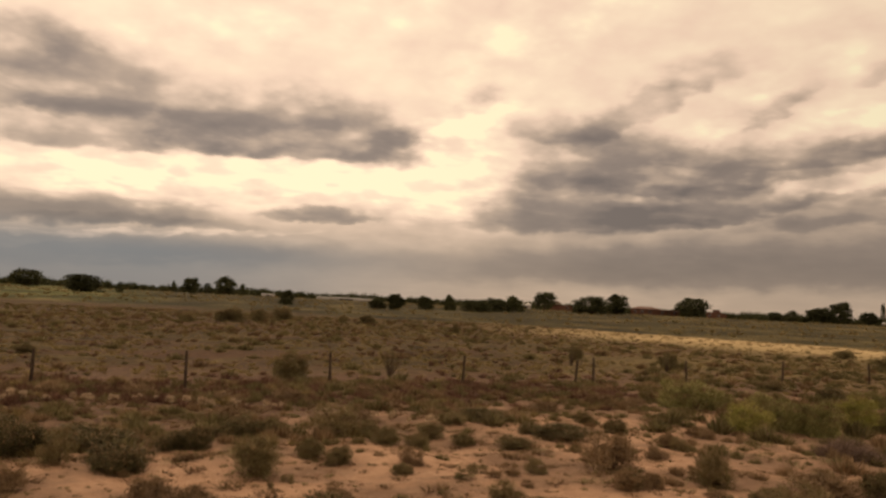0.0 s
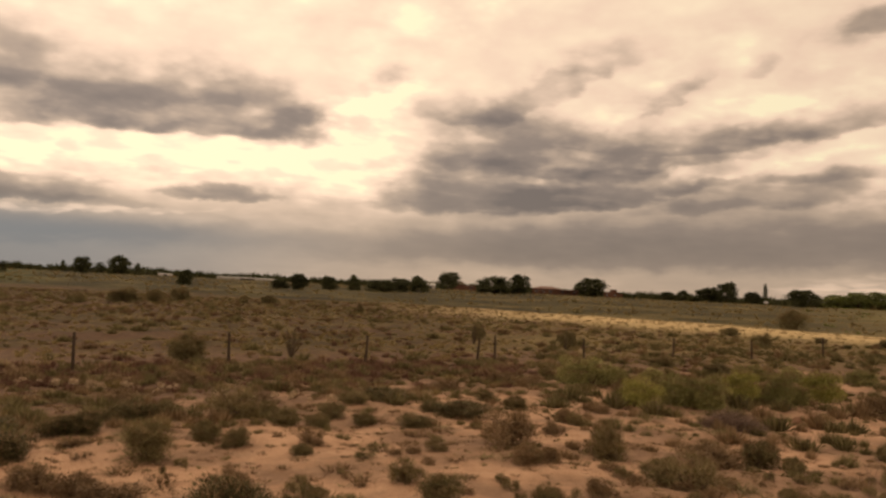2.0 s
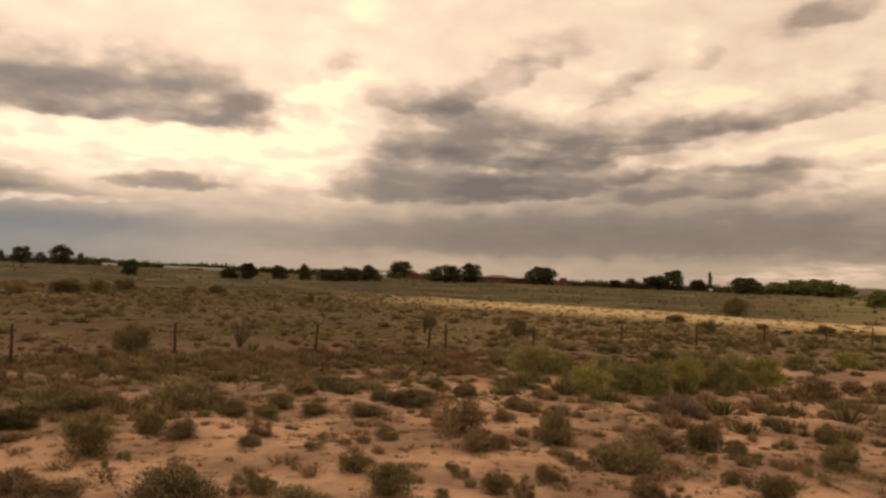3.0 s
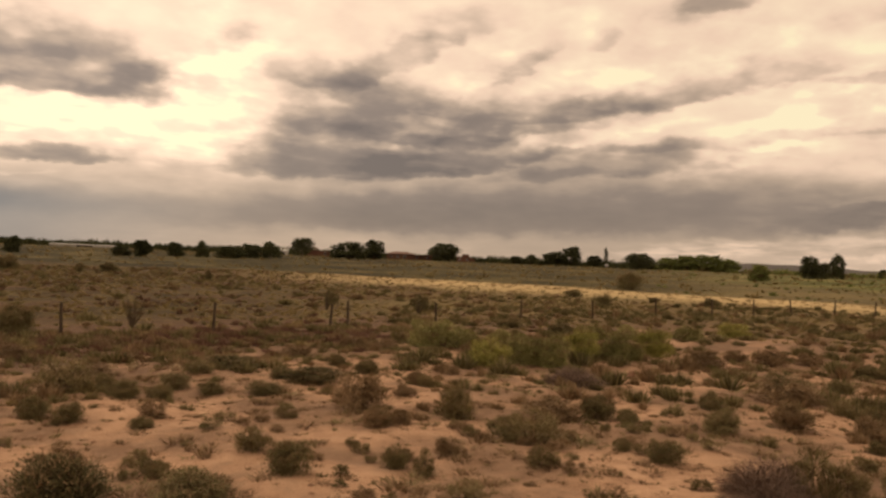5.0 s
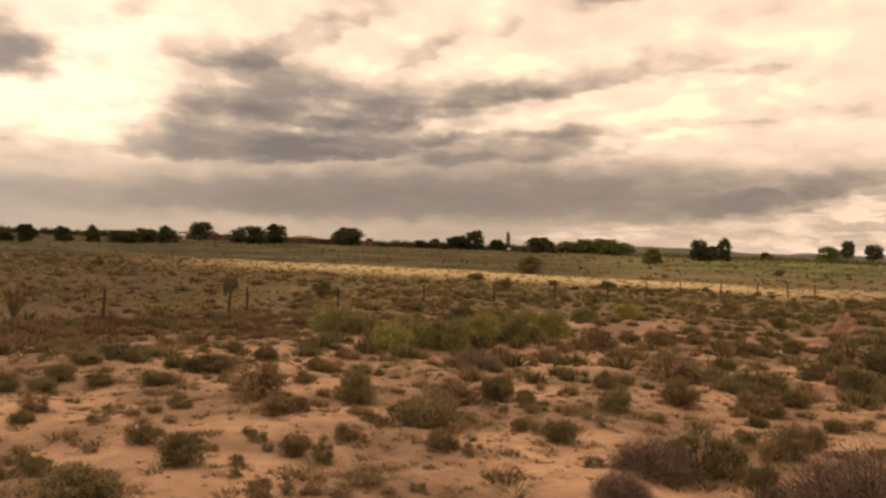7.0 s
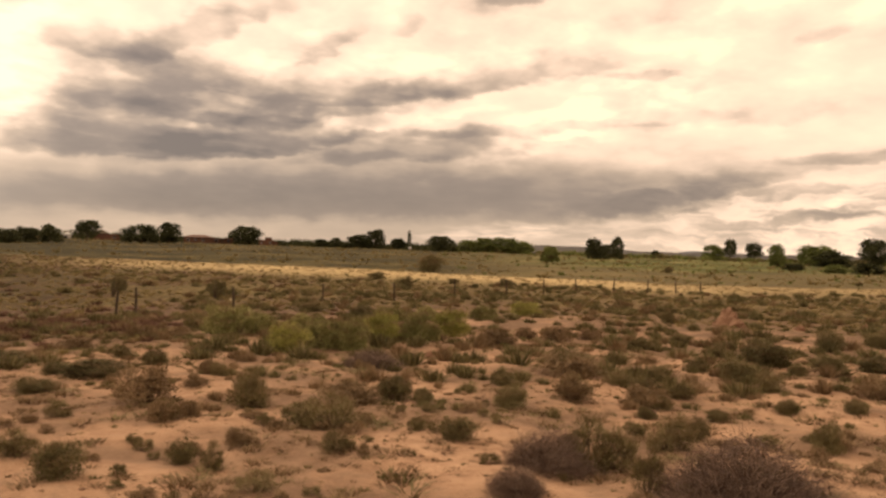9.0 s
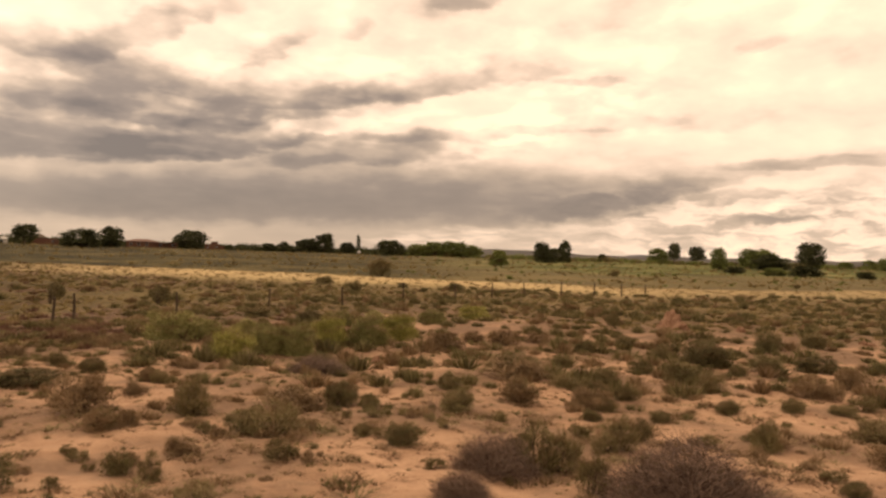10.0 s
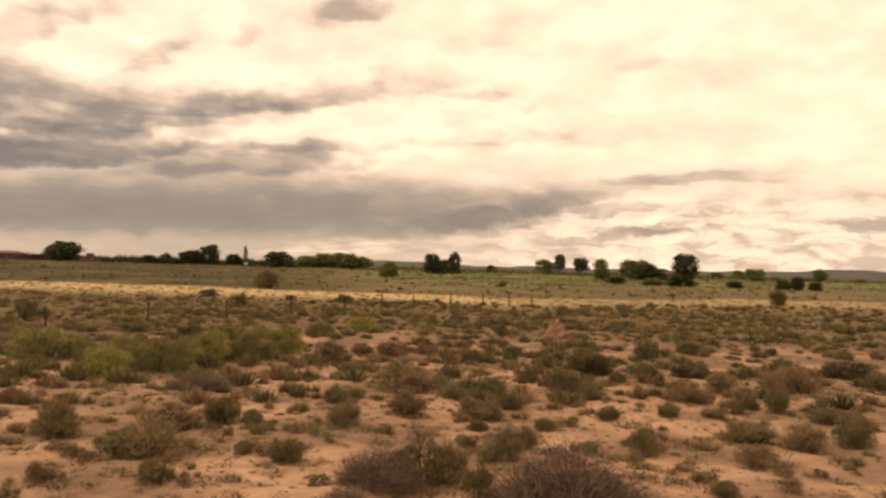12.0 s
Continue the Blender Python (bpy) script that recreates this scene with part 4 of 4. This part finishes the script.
def hip_roof(name, parent, material, x0, x1, y0, y1, z0, rise, inset, label=""):
    bm = bmesh.new()
    low = [bm.verts.new(c) for c in ((x0, y0, z0), (x1, y0, z0), (x1, y1, z0), (x0, y1, z0))]
    eave = [bm.verts.new((v.co.x, v.co.y, z0 + 0.18)) for v in low]
    ym = (y0 + y1) / 2
    top = [bm.verts.new((x0 + inset, ym, z0 + rise)), bm.verts.new((x1 - inset, ym, z0 + rise))]
    bm.faces.new(low[::-1])
    for k in range(4):
        bm.faces.new((low[k], low[(k + 1) % 4], eave[(k + 1) % 4], eave[k]))
    bm.faces.new((eave[0], eave[1], top[1], top[0]))
    bm.faces.new((eave[1], eave[2], top[1]))
    bm.faces.new((eave[2], eave[3], top[0], top[1]))
    bm.faces.new((eave[3], eave[0], top[0]))
    return part(name, bm_mesh(name, bm, material), parent, label)


def site(name, az, dist, label, category):
    x, y = dist * math.sin(radians(az)), dist * math.cos(radians(az))
    root = new(name)
    root.location, root.rotation_euler = (x, y, float(ground_z(x, y)) - 0.15), (0, 0, radians(-az))
    return tagged(root, label, category)


def window(parent, x, z, w, h, y):
    win = box("window", parent, WHITE, x - w / 2, x + w / 2, y - 0.06, y + 0.1, z, z + h, "pale frame", 0.01)
    box("pane", win, GLASS, x - w / 2 + 0.08, x + w / 2 - 0.08, y - 0.075, y - 0.05, z + 0.08, z + h - 0.08, "dark glass", 0)


def adobe_house():
    h = site("adobe_house", 15.1, 385.0, "long low red adobe house with a shallow clay roof", "house")
    box("wall", h, ADOBE, -10.5, 11.0, 0, 9, 0, 2.7)
    hip_roof("roof", h, ROOF, -11.0, 3.5, -0.6, 9.6, 2.7, 1.3, 4.5, "pinkish clay roof")
    box("porch_roof", h, ROOF, 2.0, 11.6, -2.6, 0.3, 2.35, 2.6, "pale porch roof")
    for x in (2.3, 5.3, 8.3, 11.3):
        box("porch_post", h, ADOBE, x - 0.15, x + 0.15, -2.5, -2.2, 0, 2.35)
    for x in (-8.5, -5.2, -1.8, 4.0, 9.5):
        window(h, x, 0.95, 1.3, 1.1, 0)
    box("door", h, BARK, 6.2, 7.2, -0.05, 0.1, 0, 2.1)


def adobe_block():
    h = site("adobe_outbuilding", 19.25, 385.0, "small stepped red adobe outbuilding with a flat roof", "house")
    box("wall", h, ADOBE, -4.4, 2.6, 0, 6, 0, 2.9)
    box("upper_wall", h, ADOBE, -1.6, 1.6, 0.8, 5, 2.9, 4.1)
    box("side_wall", h, ADOBE, 2.6, 4.4, 1.2, 6, 0, 2.2)
    window(h, -2.9, 1.0, 1.0, 1.0, 0)
    window(h, 0.9, 1.0, 1.0, 1.0, 0)


def brown_house():
    h = site("brown_house", 8.75, 389.0, "brown adobe house half hidden behind trees", "house")
    box("wall", h, ADOBE, -6.2, 5.0, 0, 8, 0, 2.9)
    hip_roof("roof", h, BARK, -6.7, 0.5, -0.5, 8.5, 2.9, 2.0, 3.2, "dark brown roof")
    window(h, 2.5, 1.0, 1.3, 1.1, 0)


def white_shed(az, dist, w, d, wall_h, rise, label):
    h = site("white_shed", az, dist, label, "shed")
    box("wall", h, WHITE, -w / 2, w / 2, 0, d, 0, wall_h)
    hip_roof("roof", h, WHITE, -w / 2 - 0.3, w / 2 + 0.3, -0.3, d + 0.3, wall_h, rise, 0.3, "white metal roof")
    box("door", h, GLASS, -w * 0.12, w * 0.12, -0.05, 0.1, 0, min(2.2, wall_h * 0.85))


adobe_house()
adobe_block()
brown_house()
white_shed(-6.8, 383.0, 28.0, 12.0, 0.9, 0.4, "long low white metal farm shed behind the trees")
white_shed(-12.3, 384.0, 6.0, 6.0, 1.0, 0.4, "pale low shed at the edge of the trees")
white_shed(6.2, 395.0, 4.5, 5.0, 2.0, 1.2, "small bright white gabled shed between dark trees")


def water_tank():
    h = site("white_tank", 29.32, 370.0, "small white storage tank on legs in the field", "tank")
    bm = bmesh.new()
    bmesh.ops.create_uvsphere(bm, u_segments=20, v_segments=12, radius=0.75)
    for v in bm.verts:
        v.co = Vector((v.co.x * 1.25, v.co.y * 0.85, v.co.z * 0.85 + 1.15))
    part("tank_body", bm_mesh("tank_body", bm, WHITE), h)
    for x in (-0.5, 0.5):
        box("leg", h, BARK, x - 0.08, x + 0.08, -0.35, 0.35, 0, 0.6)


water_tank()


# ---------------------------------------------------------------- low growth
def scatter(name, form, x, y, w, h, label, category, material):
    """One mesh of many copies of a small plant form at the given places and sizes."""
    n, k = len(x), len(form.vertices)
    co = np.empty(k * 3, dtype=np.float32)
    form.vertices.foreach_get("co", co)
    co = co.reshape(k, 3)
    a = rng.uniform(0, 2 * math.pi, n)
    ca, sa = np.cos(a)[:, None], np.sin(a)[:, None]
    px = (co[None, :, 0] * ca - co[None, :, 1] * sa) * w[:, None] + x[:, None]
    py = (co[None, :, 0] * sa + co[None, :, 1] * ca) * w[:, None] + y[:, None]
    pz = co[None, :, 2] * h[:, None] + (ground_z(x, y) - 0.015)[:, None]
    v = np.stack([px, py, pz], -1).reshape(-1, 3)
    f = np.arange(n * k).reshape(-1, 3)
    return tagged(new(name, mesh_of(name, v, f, material)), label, category, kind="stuff")


PATCH = rng.uniform(-1, 1, (64, 64))


def patchy(x, y, cell):
    """Smooth random patches about cell metres across, -1 to 1."""
    u, v = x / cell + 400.0, y / cell + 400.0
    i, j = np.floor(u).astype(int), np.floor(v).astype(int)
    fu, fv = u - i, v - j
    fu, fv = fu * fu * (3 - 2 * fu), fv * fv * (3 - 2 * fv)
    g = lambda p, q: PATCH[p % 64, q % 64]
    return (g(i, j) * (1 - fu) + g(i + 1, j) * fu) * (1 - fv) + (g(i, j + 1) * (1 - fu) + g(i + 1, j + 1) * fu) * fv


def field(count, r0, r1, az0=-38.0, az1=82.0, clump=0.0, scale=0.15):
    """Random places in a sector, thicker in patches where clump is over nought."""
    az = np.radians(rng.uniform(az0, az1, count))
    r = np.sqrt(rng.uniform(r0 ** 2, r1 ** 2, count))
    x, y = r * np.sin(az), r * np.cos(az)
    if clump:
        d = 1.1 * patchy(x, y, 1.3 / scale) + 0.9 * patchy(x + 31, y - 17, 0.45 / scale)
        keep = rng.uniform(-1.2, 1.2, count) < d + 1.2 * (1 - clump)
        x, y = x[keep], y[keep]
    return x, y


def beyond(x, y):
    return (y - 32.6 - 0.505 * x) / 1.12


def belt_reach(x, y):
    """Distance from the start, scaled so that the far edge of the straw belt lies at 131."""
    turn = np.degrees(np.arctan2(x, y))
    return np.hypot(x, y) * 131.0 / np.maximum(134.0 - 0.74 * turn, 22.6 + 1.55 * turn)


def small_form(leaf, n, lobes=6, length=0.24, width=0.06):
    """A low clump: blades fanning out of one or a few crowns close to the ground."""
    k = max(1, lobes // 3)
    c = np.stack([rng.normal(size=k) * 0.16, rng.normal(size=k) * 0.16, np.zeros(k)], 1)
    c[0, :2] = 0
    pick = rng.integers(0, k, n)
    th, out = rng.uniform(0, 2 * math.pi, n), rng.uniform(0.05, 0.42, n)
    base = c[pick] + np.stack([np.cos(th) * out * 0.55, np.sin(th) * out * 0.55, np.zeros(n)], 1)
    tip = c[pick] + np.stack([np.cos(th) * out * 1.3 + rng.normal(size=n) * 0.07, np.sin(th) * out * 1.3 + rng.normal(size=n) * 0.07, np.sqrt(np.maximum(0.1, 1 - (out / 0.46) ** 2)) * rng.uniform(0.55, 1.1, n)], 1)
    way = tip - base
    size = np.linalg.norm(way, axis=1)
    v, f = blades(base, unit(way), size, np.full(n, width * 1.5) * rng.uniform(0.6, 1.3, n))
    v[:, 2] = np.maximum(v[:, 2], 0.0)
    return mesh_of("clump", v, f, leaf)


def sizes(n, lo, hi, ratio=0.6):
    w = rng.uniform(lo, hi, n) ** 1.0
    return w, w * ratio * rng.uniform(0.7, 1.3, n)


# tiny herbs and dry tufts on the bare sand
for leaf, words, count, lo, hi, ratio in ((BROWN_LEAF, "dry brown", 9500, 0.10, 0.36, 0.22), (SAGE_LEAF, "small grey-green", 2600, 0.07, 0.24, 0.4), (PALE_LEAF, "pale", 3000, 0.08, 0.30, 0.3)):
    x, y = field(count, 6.0, 34.0, clump=0.8, scale=0.5)
    k = beyond(x, y) < 0
    x, y = x[k], y[k]
    w, h = sizes(len(x), lo, hi, ratio)
    scatter("ground_herbs", small_form(leaf, 34, 6, 0.24, 0.05), x, y, w, h, f"{words} low herbs and tufts scattered over the sand", "herbs", leaf)

# flattened mats of dry stalks
for leaf, words, count in ((BROWN_LEAF, "brown", 2000), (PALE_LEAF, "straw-green", 700)):
    x, y = field(count, 6.5, 30.0, clump=0.7, scale=0.42)
    k = beyond(x, y) < 0
    x, y = x[k], y[k]
    w, h = sizes(len(x), 0.3, 0.95, 0.13)
    scatter("dry_mats", small_form(leaf, 90, 14, 0.2, 0.03), x, y, w, h, f"{words} mats of flattened dry stalks on the sand", "dry grass", leaf)

# small shrubs between the larger ones
for leaf, words, count, lo, hi in ((SAGE_LEAF, "grey-green", 460, 0.2, 0.45), (BROWN_LEAF, "brown", 640, 0.2, 0.5), (PALE_LEAF, "pale green", 380, 0.2, 0.45)):
    x, y = field(count, 9.0, 34.0, clump=0.6, scale=0.35)
    k = beyond(x, y) < 0
    x, y = x[k], y[k]
    w, h = sizes(len(x), lo, hi, 0.5)
    close = np.hypot(x, y) < 16.5
    forms = [dome_shrub("small_shrub", leaf, 800, 14, 0.15, 0.03, 0.45, 6) for _ in range(2)]
    for px, py, pw, ph in zip(x[close], y[close], w[close], h[close]):
        plant("small_shrub", float(px), float(py), float(pw), float(ph) * 1.1, forms, f"small {words} shrub on bare sandy ground", "shrub", "small shrubs on the sand")
    x, y, w, h = x[~close], y[~close], w[~close], h[~close]
    scatter("small_shrubs", small_form(leaf, 150, 12, 0.17, 0.04), x, y, w, h, f"{words} small shrubs dotted over the sand", "shrubs", leaf)

# thick growth on the far side of the sand, away from the bare patch
for leaf, words, count, lo, hi in ((SAGE_LEAF, "grey-green", 300, 0.35, 1.0), (BROWN_LEAF, "reddish brown", 340, 0.3, 0.9), (PALE_LEAF, "dull green", 150, 0.3, 0.8), (RANGE_LEAF, "olive", 160, 0.3, 0.8)):
    x, y = field(count * 3, 17.0, 40.0, -38.0, 16.0, clump=0.9, scale=0.5)
    k = (beyond(x, y) < 1) & (beyond(x, y) > -11.0 + 0.35 * x)
    row = y - (24.35 - 0.055 * (x + 6.2) ** 2)
    k &= ~((np.abs(x + 6.5) < 8) & (row > -2.2) & (row < 0.4))
    x, y = x[k], y[k]
    w, h = sizes(len(x), lo, hi, 0.36)
    scatter("low_shrubs", small_form(leaf, 110, 10, 0.2, 0.05), x, y, w, h, f"{words} low shrubs crowding the ground before the fence", "shrubs", leaf)
for leaf, words, count, lo, hi in ((SAGE_LEAF, "grey-green", 1250, 0.35, 1.15), (BROWN_LEAF, "reddish brown", 950, 0.3, 1.0), (PALE_LEAF, "dull green", 900, 0.3, 0.95)):
    x, y = field(count * 3, 20.0, 104.0, 14.0, 82.0, clump=0.85, scale=0.22)
    k = (beyond(x, y) < 8) & (np.hypot(x, y) > 19.5 + 3 * np.sin(x * 0.4)) & (belt_reach(x, y) < 104) & (rng.uniform(size=len(x)) < 1.25 - np.hypot(x, y) / 110)
    x, y = x[k], y[k]
    w, h = sizes(len(x), lo, hi, 0.42)
    scatter("low_shrubs", small_form(leaf, 120, 10, 0.2, 0.05), x, y, w, h, f"{words} low shrubs covering the sandy flat", "shrubs", leaf)

# dry grass and weeds along the fence
for leaf, words, count, lo, hi in ((RUST_LEAF, "reddish brown", 4600, 0.25, 0.8), (SAGE_LEAF, "dull olive", 450, 0.25, 0.7), (STRAW_LEAF, "pale straw", 130, 0.15, 0.4)):
    s = rng.uniform(-32, 60, count)
    q = rng.normal(-2.0, 2.2, count)
    if leaf is RUST_LEAF:
        q = q[s < 8]
        s = s[s < 8]
    x, y = s, 32.6 + 0.505 * s - 0.0045 * np.maximum(0, s - 22) ** 2 + q
    w, h = sizes(len(x), lo, hi, 0.36)
    scatter("fence_weeds", small_form(leaf, 60, 6, 0.26, 0.04), x, y, w, h, f"{words} weeds along the fence line", "weeds", leaf)

# a broken row of bleached grass before the fence
BLEACHED = [dome_shrub("bleached_tuft", BLEACHED_LEAF, 900, 9, 0.16, 0.03, 0.4, 4, 1.3) for _ in range(3)]
for i in range(34):
    x = -13.6 + i * 0.40 + rng.normal() * 0.13 + (0.9 if i > 22 else 0.0)
    y = 24.35 - 0.055 * (x + 6.2) ** 2 + rng.normal() * 0.22
    w = rng.uniform(0.22, 0.44) * (0.75 if i > 22 else 1.0)
    plant("bleached_tuft", x, y, w, w * rng.uniform(0.6, 0.85), BLEACHED, "bleached pale tuft of dry grass in a broken row", "grass", "bleached tufts before the fence")

# range grass beyond the fence
for leaf, words, count, lo, hi in ((RANGE_LEAF, "dry olive", 15000, 0.25, 0.75), (SAGE_LEAF, "dark green", 4200, 0.25, 0.8), (RUST_LEAF, "rust-brown", 3600, 0.3, 0.9), (STRAW_LEAF, "pale straw", 1500, 0.25, 0.7)):
    x, y = field(count * 2, 26.0, 130.0, clump=0.65, scale=0.09)
    k = ((beyond(x, y) > 0.5) | ((np.hypot(x, y) > 40) & (leaf is not STRAW_LEAF))) & ((belt_reach(x, y) < rng.uniform(86, 106, len(x))) | (np.arctan2(x, y) < rng.uniform(0.0, 0.3, len(x))) | ((leaf is STRAW_LEAF) & (rng.uniform(size=len(x)) < 0.15)))
    if leaf is RUST_LEAF:
        k &= np.arctan2(x, y) < rng.uniform(0.0, 0.6, len(x))
    x, y = x[k][:count], y[k][:count]
    w, h = sizes(len(x), lo, hi, 0.3)
    scatter("range_grass", small_form(leaf, 24, 5, 0.3, 0.08), x, y, w, h, f"{words} bunch grass over the open range", "grass", leaf)

# separate shrubs over the range
for leaf, words, count, lo, hi in ((SAGE_LEAF, "dark olive", 700, 0.5, 1.5), (BROWN_LEAF, "brown", 380, 0.5, 1.3)):
    x, y = field(count * 2, 30.0, 125.0, clump=0.5, scale=0.12)
    k = (beyond(x, y) > 1.0) & ((belt_reach(x, y) < 96) | (np.arctan2(x, y) < 0.12))
    x, y = x[k][:count], y[k][:count]
    w, h = sizes(len(x), lo, hi, 0.34)
    scatter("range_shrubs", small_form(leaf, 110, 9, 0.2, 0.05), x, y, w, h, f"{words} low shrubs over the open range", "shrubs", leaf)

# straw belt
x, y = field(5000, 70.0, 140.0, 5.0, 82.0, clump=0.3, scale=0.07)
k = (rng.uniform(size=len(x)) < smooth_step(0.10, 0.32, np.arctan2(x, y)) * smooth_step(88, 118, belt_reach(x, y))) & (belt_reach(x, y) < 131)
x, y = x[k], y[k]
w, h = sizes(len(x), 0.5, 1.3, 0.16)
scatter("straw_grass", small_form(STRAW_LEAF, 20, 5, 0.32, 0.08), x, y, w, h, "belt of bleached straw-coloured grass", "grass", STRAW_LEAF)

# far pasture
for leaf, words, count in ((RANGE_LEAF, "olive", 9000), (SAGE_LEAF, "dark green", 2600), (LIGHT_LEAF, "fresh green", 2600)):
    x, y = field(count, 98.0, 385.0, clump=0.6, scale=0.03)
    k = belt_reach(x, y) > 133
    x, y = x[k], y[k]
    if leaf is LIGHT_LEAF:
        k = np.arctan2(x, y) > 0.55
        x, y = x[k], y[k]
    w, h = sizes(len(x), 0.4, 1.0, 0.3)
    grow = 1 + 2.2 * rng.uniform(size=len(x)) ** 4
    w, h = w * grow, h * grow
    scatter("pasture_clumps", small_form(leaf, 22, 5, 0.3, 0.09), x, y, w, h, f"{words} clumps over the far pasture", "pasture", leaf)

# dark woods and scrub closing the view
x, y = field(2000, 395.0, 560.0, -38.0, 34.0, clump=0.7, scale=0.02)
w, h = sizes(len(x), 4.0, 9.0, 0.45)
scatter("far_woods", small_form(TREE_LEAF, 70, 12, 0.14, 0.09), x, y, w, h, "dark line of far trees and scrub on the skyline", "woods", TREE_LEAF)
for leaf, words, count in ((SAGE_LEAF, "dull olive", 420), (LIGHT_LEAF, "fresh green", 300)):
    x, y = field(count, 380.0, 560.0, 34.0, 82.0, clump=0.7, scale=0.02)
    w, h = sizes(len(x), 3.0, 8.0, 0.4)
    scatter("far_woods", small_form(leaf, 90, 12, 0.14, 0.08), x, y, w, h, f"{words} line of far trees below the hills", "woods", leaf)

# clods of hard earth and small stones on the sand
bm = bmesh.new()
bmesh.ops.create_icosphere(bm, subdivisions=1, radius=0.5)
lump = np.array([[v.co.x * (1 + 0.3 * noise.noise(v.co * 3)), v.co.y, max(v.co.z, -0.1) * (1 + 0.4 * noise.noise(v.co * 2.3))] for f in bm.faces for v in f.verts])
bm.free()
CLOD = mesh_of("clod", lump, np.arange(len(lump)).reshape(-1, 3), RED_SOIL)
x, y = field(5200, 6.5, 30.0, clump=0.9, scale=0.6)
k = beyond(x, y) < -4
x, y = x[k], y[k]
for cx, cy, n, spread in ((11.4, 11.2, 40, 0.8), (13.2, 11.1, 30, 0.7), (13.3, 7.8, 30, 0.7), (8.2, 11.0, 30, 0.6), (5.9, 12.8, 24, 0.6), (10.4, 5.6, 26, 0.7)):
    x, y = np.concatenate([x, cx + rng.normal(size=n) * spread]), np.concatenate([y, cy + rng.normal(size=n) * spread])
w = 0.03 + 0.10 * rng.uniform(size=len(x)) ** 3
scatter("clods", CLOD, x, y, w, w * 0.7, "dark clods of dry earth and small stones strewn on the sand", "clods", RED_SOIL)
